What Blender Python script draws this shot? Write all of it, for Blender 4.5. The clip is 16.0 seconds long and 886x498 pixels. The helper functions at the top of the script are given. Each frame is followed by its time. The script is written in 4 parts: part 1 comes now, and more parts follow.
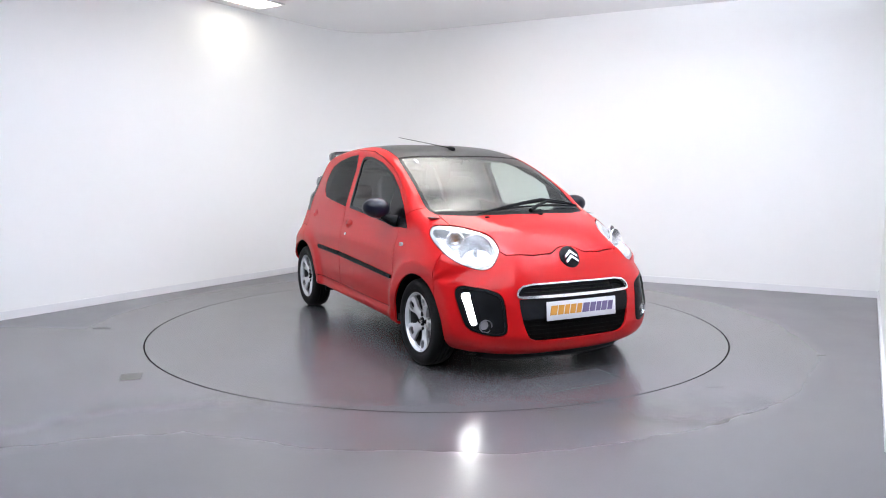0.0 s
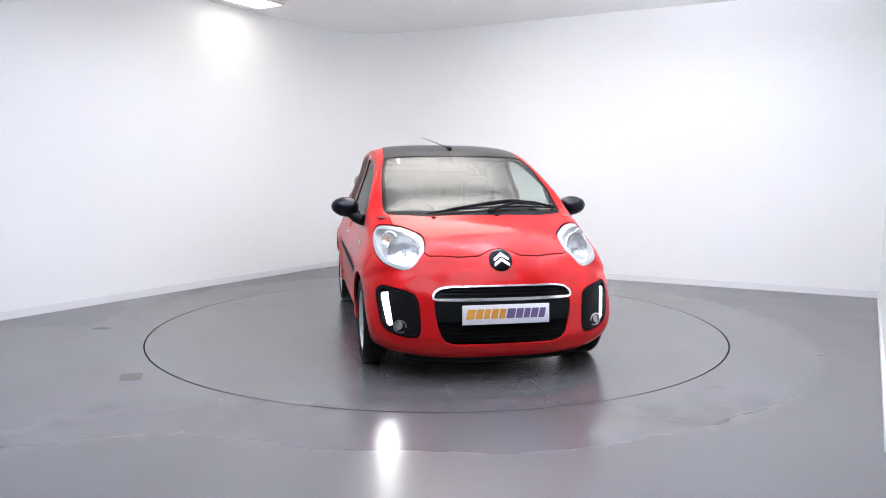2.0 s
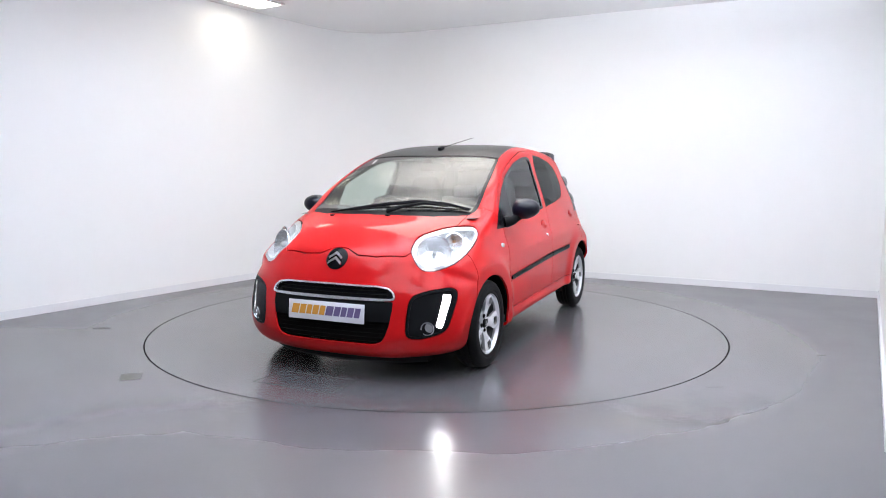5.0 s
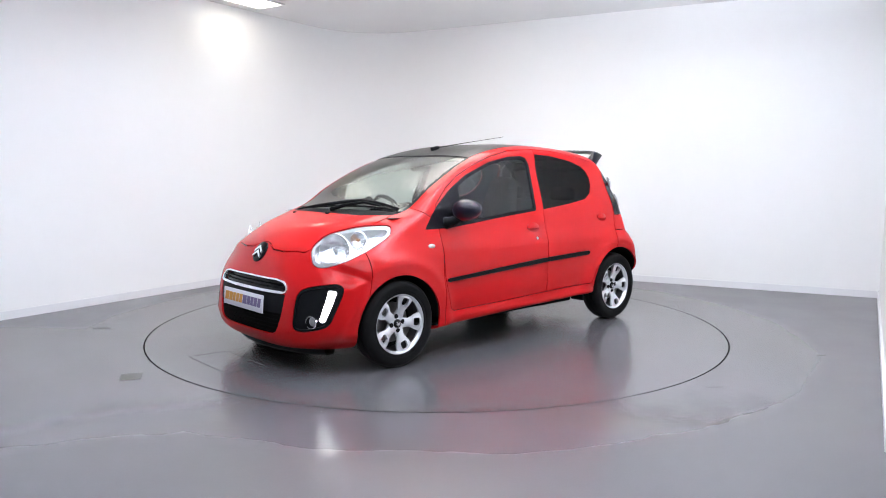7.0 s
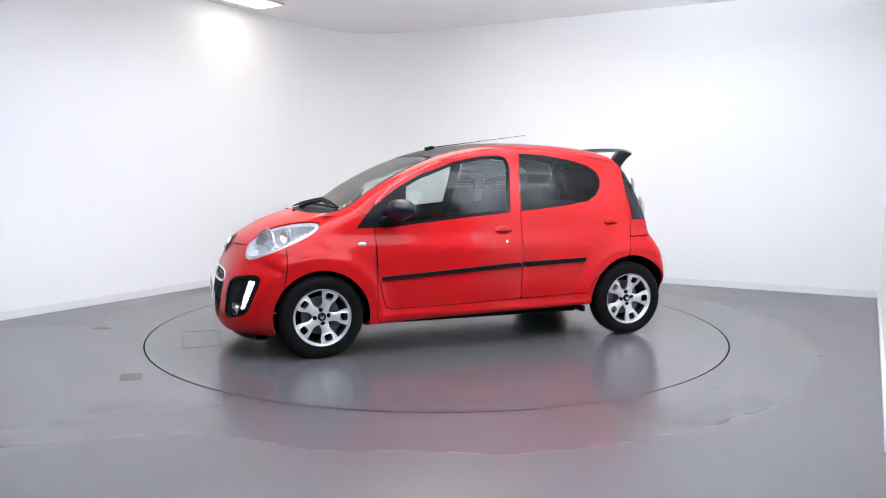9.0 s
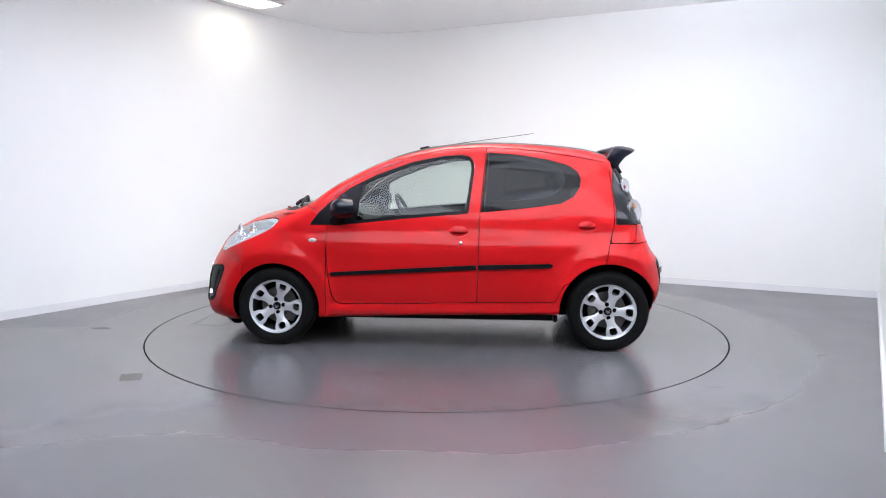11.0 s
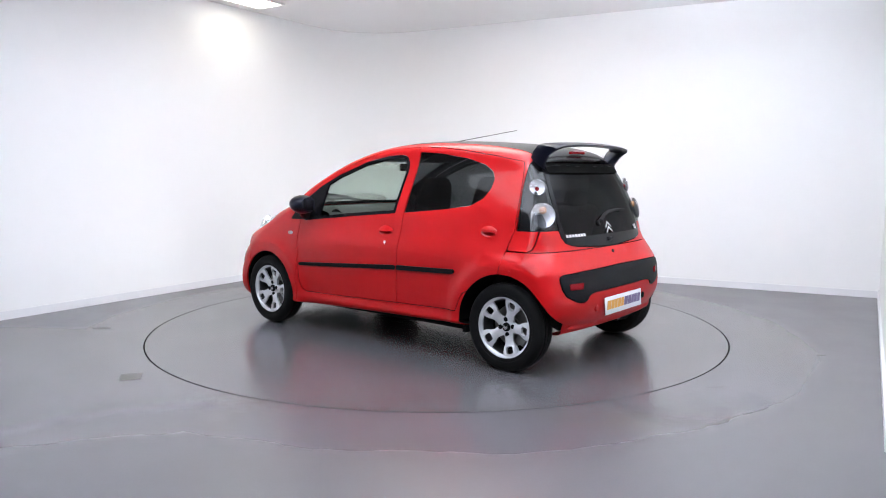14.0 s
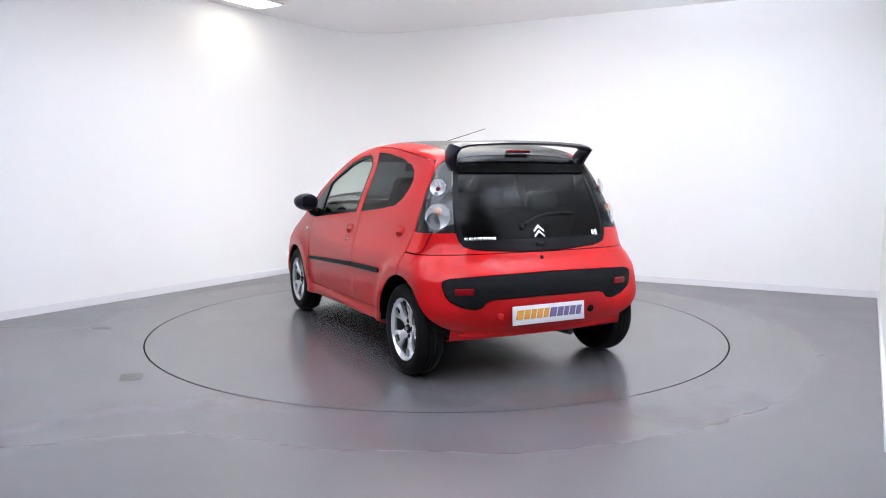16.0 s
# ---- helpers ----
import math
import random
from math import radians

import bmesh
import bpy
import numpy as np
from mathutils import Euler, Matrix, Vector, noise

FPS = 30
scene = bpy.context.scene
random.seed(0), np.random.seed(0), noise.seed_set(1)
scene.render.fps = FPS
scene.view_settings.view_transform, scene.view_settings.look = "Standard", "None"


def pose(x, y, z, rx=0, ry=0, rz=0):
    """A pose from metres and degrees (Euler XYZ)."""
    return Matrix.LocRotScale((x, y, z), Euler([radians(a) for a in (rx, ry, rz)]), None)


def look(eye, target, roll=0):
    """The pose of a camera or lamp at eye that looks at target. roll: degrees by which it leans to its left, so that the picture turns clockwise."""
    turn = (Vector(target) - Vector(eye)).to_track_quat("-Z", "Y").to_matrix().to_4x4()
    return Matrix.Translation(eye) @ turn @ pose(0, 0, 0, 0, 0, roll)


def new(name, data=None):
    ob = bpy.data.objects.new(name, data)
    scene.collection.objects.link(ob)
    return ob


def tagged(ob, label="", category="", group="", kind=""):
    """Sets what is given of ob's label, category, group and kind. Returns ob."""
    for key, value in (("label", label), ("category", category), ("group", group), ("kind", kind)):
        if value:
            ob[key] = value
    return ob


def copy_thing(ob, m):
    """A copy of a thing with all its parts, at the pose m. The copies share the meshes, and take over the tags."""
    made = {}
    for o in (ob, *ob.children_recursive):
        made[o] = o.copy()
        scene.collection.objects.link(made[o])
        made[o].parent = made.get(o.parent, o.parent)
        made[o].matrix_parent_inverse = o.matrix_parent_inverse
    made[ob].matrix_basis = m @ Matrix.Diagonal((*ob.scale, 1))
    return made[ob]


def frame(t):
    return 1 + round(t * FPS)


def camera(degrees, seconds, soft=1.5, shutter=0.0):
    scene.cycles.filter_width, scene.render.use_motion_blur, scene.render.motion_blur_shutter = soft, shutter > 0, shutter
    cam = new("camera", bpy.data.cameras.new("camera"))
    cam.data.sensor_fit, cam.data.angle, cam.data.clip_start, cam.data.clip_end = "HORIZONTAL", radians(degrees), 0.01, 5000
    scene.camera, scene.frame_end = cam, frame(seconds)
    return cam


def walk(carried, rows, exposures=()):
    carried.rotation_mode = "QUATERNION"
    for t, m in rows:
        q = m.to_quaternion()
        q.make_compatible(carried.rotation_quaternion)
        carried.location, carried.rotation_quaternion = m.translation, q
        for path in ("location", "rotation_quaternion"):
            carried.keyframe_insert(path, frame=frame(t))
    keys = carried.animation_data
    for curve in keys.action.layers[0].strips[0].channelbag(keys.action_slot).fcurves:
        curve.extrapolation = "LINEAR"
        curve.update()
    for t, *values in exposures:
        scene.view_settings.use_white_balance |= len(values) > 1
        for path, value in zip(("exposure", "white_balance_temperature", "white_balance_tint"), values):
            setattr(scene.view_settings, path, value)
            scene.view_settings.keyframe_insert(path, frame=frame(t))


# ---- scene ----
# The camera stands still at standing chest height; the car turns on the table.
cam = camera(62.7, 16.0, soft=1.0)
EYE, AIM = (0.0, -5.857, 1.235), (0.0149, -3.8688, 1.0224)
walk(cam, [(0.0, look(EYE, AIM, 0.14)), (16.0, look(EYE, AIM, 0.14))])

# ---- light ----
world = bpy.data.worlds.new("world")
scene.world = world
world.use_nodes = True
world.node_tree.nodes["Background"].inputs[0].default_value = (0.9, 0.95, 1.0, 1)
world.node_tree.nodes["Background"].inputs[1].default_value = 0.05
scene.view_settings.exposure = -0.18


LAMPS = [(0.0, -5.4, 0.0), (1.8, -1.1, 0.33), (-0.3, -2.2, 0.3), (0.0, 0.6, 0.0), (-1.5, -1.9, 0.0), (1.2, -4.0, 0.0), (-1.3, -4.2, 0.0)]


# ---- materials ----
def material(name, color, rough=0.5, metal=0.0, coat=0.0, coat_rough=0.05, vary=0.0, vary_scale=3.0, bump=0.0,
             bump_scale=200.0, rough_vary=0.0, spec=0.5, alpha=None, emit=0.0):
    m = bpy.data.materials.new(name)
    m.use_nodes = True
    nt = m.node_tree
    b = nt.nodes["Principled BSDF"]
    b.inputs["Base Color"].default_value = (*color, 1)
    b.inputs["Roughness"].default_value = rough
    b.inputs["Metallic"].default_value = metal
    b.inputs["Coat Weight"].default_value = coat
    b.inputs["Coat Roughness"].default_value = coat_rough
    b.inputs["Specular IOR Level"].default_value = spec
    if emit:
        b.inputs["Emission Color"].default_value = (*color, 1)
        b.inputs["Emission Strength"].default_value = emit
    if vary or bump or rough_vary:
        co = nt.nodes.new("ShaderNodeTexCoord")
    if vary:
        n1, n2 = nt.nodes.new("ShaderNodeTexNoise"), nt.nodes.new("ShaderNodeTexNoise")
        n1.inputs["Scale"].default_value, n2.inputs["Scale"].default_value = vary_scale, vary_scale * 17
        n1.inputs["Detail"].default_value = 2
        add = nt.nodes.new("ShaderNodeMath")
        add.operation = "MULTIPLY_ADD"
        add.inputs[1].default_value = 0.22
        for n in (n1, n2):
            nt.links.new(co.outputs["Object"], n.inputs["Vector"])
        nt.links.new(n2.outputs["Fac"], add.inputs[0])
        nt.links.new(n1.outputs["Fac"], add.inputs[2])
        ramp = nt.nodes.new("ShaderNodeMapRange")
        ramp.inputs["From Min"].default_value, ramp.inputs["From Max"].default_value = 0.25, 1.0
        nt.links.new(add.outputs[0], ramp.inputs["Value"])
        mix = nt.nodes.new("ShaderNodeMix")
        mix.data_type = "RGBA"
        mix.inputs["A"].default_value = (*[c * (1 - vary) for c in color], 1)
        mix.inputs["B"].default_value = (*[min(1, c * (1 + vary)) for c in color], 1)
        nt.links.new(ramp.outputs[0], mix.inputs["Factor"])
        nt.links.new(mix.outputs["Result"], b.inputs["Base Color"])
    if rough_vary:
        n = nt.nodes.new("ShaderNodeTexNoise")
        n.inputs["Scale"].default_value, n.inputs["Detail"].default_value = vary_scale * 1.7, 1
        nt.links.new(co.outputs["Object"], n.inputs["Vector"])
        r = nt.nodes.new("ShaderNodeMapRange")
        r.inputs["From Min"].default_value, r.inputs["From Max"].default_value = 0.15, 0.85
        r.inputs["To Min"].default_value, r.inputs["To Max"].default_value = rough - rough_vary, rough + rough_vary
        nt.links.new(n.outputs["Fac"], r.inputs["Value"])
        nt.links.new(r.outputs[0], b.inputs["Roughness"])
    if bump:
        n = nt.nodes.new("ShaderNodeTexNoise")
        n.inputs["Scale"].default_value, n.inputs["Detail"].default_value = bump_scale, 3
        nt.links.new(co.outputs["Object"], n.inputs["Vector"])
        bp = nt.nodes.new("ShaderNodeBump")
        bp.inputs["Strength"].default_value, bp.inputs["Distance"].default_value = bump, 0.002
        nt.links.new(n.outputs["Fac"], bp.inputs["Height"])
        nt.links.new(bp.outputs[0], b.inputs["Normal"])
    return m


M_WALL = material("white_paint", (0.87, 0.87, 0.87), 0.6, vary=0.03, vary_scale=0.6, bump=0.08, bump_scale=120)
# Dark colour stands in for the unlit space behind the camera.
M_DARKWALL = material("unlit_room_grey", (0.20, 0.20, 0.205), 0.7, vary=0.1, vary_scale=0.7)
M_CEIL = material("ceiling_paint", (0.95, 0.95, 0.95), 0.35, coat=1.0, coat_rough=0.22, vary=0.02, vary_scale=0.8)
M_SKIRT = material("skirting_paint", (0.78, 0.78, 0.80), 0.35, vary=0.02)


def resin(name, color, rough, spec, dull=None, relief=0.08):
    """Poured grey resin: fine speckle, brownish stains and, with dull, a rougher finish outside the recoated area."""
    m = bpy.data.materials.new(name)
    m.use_nodes = True
    nt = m.node_tree
    b = nt.nodes["Principled BSDF"]
    co = nt.nodes.new("ShaderNodeTexCoord")

    def noise(scale, detail=2.0, lo=0.35, hi=0.65):
        n, r = nt.nodes.new("ShaderNodeTexNoise"), nt.nodes.new("ShaderNodeMapRange")
        n.inputs["Scale"].default_value, n.inputs["Detail"].default_value = scale, detail
        r.inputs["From Min"].default_value, r.inputs["From Max"].default_value = lo, hi
        nt.links.new(co.outputs["Object"], n.inputs["Vector"])
        nt.links.new(n.outputs["Fac"], r.inputs["Value"])
        return r.outputs[0]

    def calc(op, *args):
        n = nt.nodes.new("ShaderNodeMath")
        n.operation = op
        for k, a in enumerate(args):
            if isinstance(a, (int, float)):
                n.inputs[k].default_value = a
            else:
                nt.links.new(a, n.inputs[k])
        return n.outputs[0]

    def blend(fac, a, c):
        n = nt.nodes.new("ShaderNodeMix")
        n.data_type = "RGBA"
        nt.links.new(fac, n.inputs["Factor"])
        for key, q in (("A", a), ("B", c)):
            if isinstance(q, tuple):
                n.inputs[key].default_value = (*q, 1)
            else:
                nt.links.new(q, n.inputs[key])
        return n.outputs["Result"]

    shade = lambda k: tuple(c * k for c in color)
    clouds = blend(noise(0.7), shade(0.95), shade(1.05))
    speck = blend(calc("MULTIPLY", noise(140, 2, 0.45, 0.8), 0.35), clouds, shade(1.5))
    warm = (color[0] * 1.02, color[1] * 0.98, color[2] * 0.78)
    stained = blend(calc("MULTIPLY", noise(1.1, 3, 0.50, 0.72), 0.55), speck, warm)
    gloss = calc("MULTIPLY_ADD", noise(2.4, 3), 0.03, rough)
    if dull:
        sep = nt.nodes.new("ShaderNodeSeparateXYZ")
        nt.links.new(co.outputs["Object"], sep.inputs[0])
        x, y = sep.outputs[0], sep.outputs[1]
        wob = calc("MULTIPLY_ADD", noise(1.6, 3, 0.2, 0.8), 0.16, -0.08)
        ring = calc("SUBTRACT", calc("SQRT", calc("ADD", calc("MULTIPLY", x, x), calc("MULTIPLY", y, y))), 2.79)
        front = calc("SUBTRACT", calc("MULTIPLY_ADD", x, 0.3, -2.16), y)
        lobe = calc("ADD", calc("MAXIMUM", calc("MAXIMUM", calc("ADD", x, 1.0), front), calc("ADD", y, 0.2)), wob)
        r = nt.nodes.new("ShaderNodeMapRange")
        r.inputs["From Min"].default_value, r.inputs["From Max"].default_value = -0.06, 0.06
        nt.links.new(calc("MINIMUM", ring, lobe), r.inputs["Value"])
        outer = r.outputs[0]
        gloss = calc("MULTIPLY_ADD", outer, dull - rough, gloss)
        stained = blend(calc("MULTIPLY", outer, 0.6), stained, shade(1.04))
        nt.links.new(calc("MULTIPLY_ADD", outer, -0.10, spec), b.inputs["Specular IOR Level"])
    else:
        b.inputs["Specular IOR Level"].default_value = spec
    nt.links.new(stained, b.inputs["Base Color"])
    nt.links.new(gloss, b.inputs["Roughness"])
    bp = nt.nodes.new("ShaderNodeBump")
    bp.inputs["Strength"].default_value, bp.inputs["Distance"].default_value = relief, 0.002
    nt.links.new(noise(90, 3, 0.0, 1.0), bp.inputs["Height"])
    nt.links.new(bp.outputs[0], b.inputs["Normal"])
    return m


M_FLOOR = resin("grey_resin", (0.095, 0.090, 0.100), 0.24, 0.88, 0.30)
M_TABLE = resin("grey_table_resin", (0.090, 0.086, 0.094), 0.22, 0.88, relief=0.02)
M_BLACK = material("dark_pit", (0.004, 0.004, 0.004), 0.85, spec=0.1)
M_RED = material("red_paint", (0.49, 0.0070, 0.0085), 0.45, spec=0.04, coat=0.54, coat_rough=0.10, vary=0.02, vary_scale=4)
M_ROOF = material("black_roof", (0.010, 0.010, 0.011), 0.34, spec=0.35, vary=0.15, vary_scale=6, bump=0.15, bump_scale=700)
M_PLASTIC = material("black_plastic", (0.007, 0.0075, 0.009), 0.52, spec=0.09, vary=0.2, vary_scale=8, bump=0.25, bump_scale=900)
M_GLOSSBLACK = material("gloss_black", (0.006, 0.006, 0.008), 0.26, spec=0.14, vary=0.1, vary_scale=6)
M_TRIM = material("cabin_trim", (0.032, 0.033, 0.036), 0.7, vary=0.15, vary_scale=7, bump=0.2, bump_scale=500)
M_HEADLINER = material("headliner", (0.30, 0.30, 0.29), 0.9, vary=0.05)
M_SEAT = material("seat_cloth", (0.016, 0.017, 0.020), 0.9, vary=0.2, vary_scale=9, bump=0.1, bump_scale=300)
M_MIRROR = material("mirror_shell_paint", (0.004, 0.005, 0.013), 0.28, spec=0.22, coat=0.25, vary=0.1, vary_scale=6)
M_CHROME = material("chrome", (0.82, 0.83, 0.85), 0.10, metal=1.0)
M_REFLECT = material("lamp_reflector", (0.86, 0.87, 0.89), 0.24, metal=0.85, vary=0.06, vary_scale=30, bump=0.5, bump_scale=45)
M_ALLOY = material("silver_alloy", (0.78, 0.79, 0.81), 0.26, metal=0.5, coat=0.3, vary=0.05, vary_scale=12)
M_ALLOYDARK = material("alloy_barrel", (0.06, 0.06, 0.065), 0.45, metal=0.7, vary=0.2, vary_scale=12)
M_DISC = material("brake_disc", (0.14, 0.135, 0.13), 0.4, metal=0.8, vary=0.2, vary_scale=20)
M_TYRE = material("tyre_rubber", (0.007, 0.007, 0.0075), 0.66, spec=0.12, vary=0.25, vary_scale=10, bump=0.3, bump_scale=350)
M_LAMPWHITE = material("lamp_silver", (0.58, 0.59, 0.60), 0.22, metal=0.35, vary=0.02)
M_LAMPGREY = material("lamp_grey", (0.55, 0.56, 0.58), 0.15, metal=0.7, vary=0.05)
M_SATIN = material("satin_chrome", (0.86, 0.87, 0.89), 0.16, metal=0.8)
M_BOWL = material("lamp_bowl", (0.66, 0.66, 0.68), 0.22, metal=0.45, vary=0.05, vary_scale=40)
M_AMBER = material("amber_plastic", (0.52, 0.27, 0.15), 0.2, vary=0.05)
M_REDLENS = material("red_lens", (0.20, 0.004, 0.007), 0.25, spec=0.2, vary=0.05)
M_PLATE = material("plate_white", (0.78, 0.78, 0.82), 0.3, vary=0.02)
M_ORANGE = material("orange_print", (0.72, 0.33, 0.05), 0.4, vary=0.05)
M_PURPLE = material("purple_print", (0.16, 0.12, 0.26), 0.4, vary=0.05)
M_DRL = material("daylight_led", (1.0, 1.0, 1.0), 0.3, emit=230.0)
M_LAMPBACK = material("lamp_back_grey", (0.06, 0.063, 0.07), 0.4, metal=0.4, vary=0.08)
M_SEAM = material("seam_dark", (0.05, 0.05, 0.05), 0.5)
M_STAIN = material("tape_residue", (0.078, 0.074, 0.066), 0.42, vary=0.35, vary_scale=30)


def clear(name, tint, rough=0.02, gloss=0.06, edge=0.6, power=4.0):
    """A thin pane: it lets tinted light through and mirrors by its gloss."""
    m = bpy.data.materials.new(name)
    m.use_nodes = True
    nt = m.node_tree
    nt.nodes.remove(nt.nodes["Principled BSDF"])
    t, g, f, mix = (nt.nodes.new("ShaderNode" + k) for k in ("BsdfTransparent", "BsdfGlossy", "LayerWeight", "MixShader"))
    t.inputs["Color"].default_value = (*tint, 1)
    g.inputs["Roughness"].default_value = rough
    f.inputs["Blend"].default_value = 0.5
    steep, level = nt.nodes.new("ShaderNodeMath"), nt.nodes.new("ShaderNodeMath")
    steep.operation, level.operation = "POWER", "MULTIPLY_ADD"
    steep.inputs[1].default_value = power
    level.inputs[1].default_value, level.inputs[2].default_value = edge, gloss
    nt.links.new(f.outputs["Facing"], steep.inputs[0])
    nt.links.new(steep.outputs[0], level.inputs[0])
    nt.links.new(level.outputs[0], mix.inputs[0])
    nt.links.new(t.outputs[0], mix.inputs[1])
    nt.links.new(g.outputs[0], mix.inputs[2])
    nt.links.new(mix.outputs[0], nt.nodes["Material Output"].inputs["Surface"])
    return m


M_GLASS = clear("clear_glass", (0.72, 0.78, 0.74), 0.06, 0.055, 0.5)
M_SCREEN = clear("windscreen_glass", (0.78, 0.86, 0.80), 0.30, 0.030, 0.52, 2.5)
M_TINT = clear("tinted_glass", (0.065, 0.068, 0.075), 0.07, 0.030, 0.25)
M_TAILGLASS = clear("tailgate_glass", (0.014, 0.015, 0.018), 0.16, 0.016, 0.2)
M_LENS = clear("lamp_lens", (0.95, 0.96, 0.97), 0.02, 0.05)
M_SMOKE = clear("smoked_lens", (0.30, 0.31, 0.33), 0.06, 0.06, 0.4)
M_DOME = clear("dome_lens", (0.90, 0.90, 0.92), 0.04, 0.06)
M_PANEL = material("lamp_panel", (0.845, 0.90, 1.0), 0.5, emit=4.0)
M_CEILFILL = material("ceiling_fill_panel", (0.845, 0.90, 1.0), 0.5, emit=33.0)
M_WALLFILL = material("wall_fill_panel", (0.93, 0.95, 1.0), 0.5, emit=15.0)
M_WARM = material("warm_lamp", (1.0, 0.95, 0.80), 0.5, emit=9.0)
M_WARMPANEL = material("warm_lamp_panel", (1.0, 0.97, 0.92), 0.5, emit=6.5)


# ---- mesh helpers ----
def mesh_object(name, verts, faces, mat, parent=None, label="", smooth=True, normals=None):
    me = bpy.data.meshes.new(name)
    me.from_pydata([tuple(map(float, v)) for v in verts], [], [tuple(int(i) for i in f) for f in faces])
    me.materials.append(mat)
    if smooth:
        me.shade_smooth()
    if normals is not None:
        me.normals_split_custom_set_from_vertices([tuple(map(float, n)) for n in normals])
    ob = new(name, me)
    if parent:
        ob.parent = parent
    if label:
        ob["label"] = label
    return ob


def part(name, bm, mat, parent=None, label="", smooth=True):
    me = bpy.data.meshes.new(name)
    bmesh.ops.recalc_face_normals(bm, faces=bm.faces)
    bm.to_mesh(me)
    bm.free()
    me.materials.append(mat)
    if smooth:
        me.shade_smooth()
        me.set_sharp_from_angle(angle=radians(38))
    ob = new(name, me)
    if parent:
        ob.parent = parent
    if label:
        ob["label"] = label
    return ob


# ---- room ----
CEIL = 3.0
LB, BR, RE = Vector((-1.08, 4.06)), Vector((4.36, 1.2)), Vector((2.0, -2.765))
R2, R3 = Vector((3.6, -3.7)), Vector((1.0, -8.2))
L0 = Vector((-7.59, -6.14))


def room_outline():
    """The room's plan, anticlockwise, with the rounded far corner."""
    pts = [BR, None, L0, R3, R2, RE]
    a, b = (BR - LB).normalized(), (L0 - LB).normalized()
    reach = 0.95
    curve = [(1 - t) ** 2 * (LB + a * reach) + 2 * t * (1 - t) * LB + t * t * (LB + b * reach) for t in [k / 16 for k in range(17)]]
    out = [pts[0], *curve, *pts[2:]]
    return out


OUTLINE = room_outline()


def wall_run(name, pts, z0, z1, thick, mat, label=""):
    """An upright strip along pts (anticlockwise seen from above), thick outwards, or inwards if thick is negative."""
    n = len(pts)
    outs = []
    for i, p in enumerate(pts):
        d = (pts[min(i + 1, n - 1)] - pts[max(i - 1, 0)]).normalized()
        outs.append(p + Vector((d.y, -d.x)) * thick)
    verts = [(*p, z) for z in (z0, z1) for p in pts] + [(*p, z) for z in (z0, z1) for p in outs]
    faces = []
    for i in range(n - 1):
        a, b, c, d = i, i + 1, n + i + 1, n + i
        e, f, g, h = (k + 2 * n for k in (a, b, c, d))
        faces += [(a, b, c, d), (f, e, h, g), (d, c, g, h), (b, a, e, f)]
    faces += [(0, n, 3 * n, 2 * n), (n - 1, 3 * n - 1, 4 * n - 1, 2 * n - 1)]
    ob = mesh_object(name, verts, faces, mat, smooth=False)
    return tagged(ob, label, "wall", kind="structure")


w = wall_run("wall_north", OUTLINE[0:19], 0, CEIL, 0.15, M_WALL, "smooth white painted wall with a rounded far corner")
for p in w.data.polygons:
    p.use_smooth = True
w.data.set_sharp_from_angle(angle=radians(30))
wall_run("wall_south", OUTLINE[18:20], 0, CEIL, 0.15, M_DARKWALL, "unseen closing wall behind the camera, dark in place of unlit space")
wall_run("wall_southeast", [R3, R2], 0, CEIL, 0.15, M_DARKWALL, "unseen closing wall beside the camera, dark in place of unlit space")
wall_run("wall_recess", [R2, RE], 0, CEIL, 0.15, M_WALL, "plain white painted wall of the recess")
wall_run("wall_east", [RE, BR], 0, CEIL, 0.15, M_WALL, "smooth white painted side wall of the studio")
SK = [OUTLINE[0:19], [RE, BR]]
sk = wall_run("baseboard_north", SK[0], 0.0, 0.070, -0.016, M_SKIRT, "low white baseboard along the painted wall")
sk = wall_run("baseboard_east", SK[1], 0.0, 0.070, -0.016, M_SKIRT, "low white baseboard along the side wall")

RING = 2.219
FL = 2.85


def annulus(name, r0, r1, z, mat, seg=192, drop=0.0):
    ang = [2 * math.pi * i / seg for i in range(seg)]
    verts = [(r * math.cos(t), r * math.sin(t), z) for r in (r0, r1) for t in ang]
    faces = [(i, seg + i, seg + (i + 1) % seg, (i + 1) % seg) for i in range(seg)]
    if drop:
        verts += [(r0 * math.cos(t), r0 * math.sin(t), z - drop) for t in ang]
        faces += [(2 * seg + i, i, (i + 1) % seg, 2 * seg + (i + 1) % seg) for i in range(seg)]
    return verts, faces


def floor_mesh():
    """The floor round the table: a polished ring and, beyond it, the rest of the room."""
    seg = 192
    verts, faces = annulus("", RING + 0.011, FL, 0, None, seg, 0.04)
    inner = seg
    for big in (3.4, 4.2, 5.4, 7.0, 9.5, 13.0):
        base = len(verts)
        for t in range(seg):
            a = 2 * math.pi * t / seg
            verts.append((big * math.cos(a), big * math.sin(a), 0))
        faces += [(inner + i, base + i, base + (i + 1) % seg, inner + (i + 1) % seg) for i in range(seg)]
        inner = base
    return verts, faces


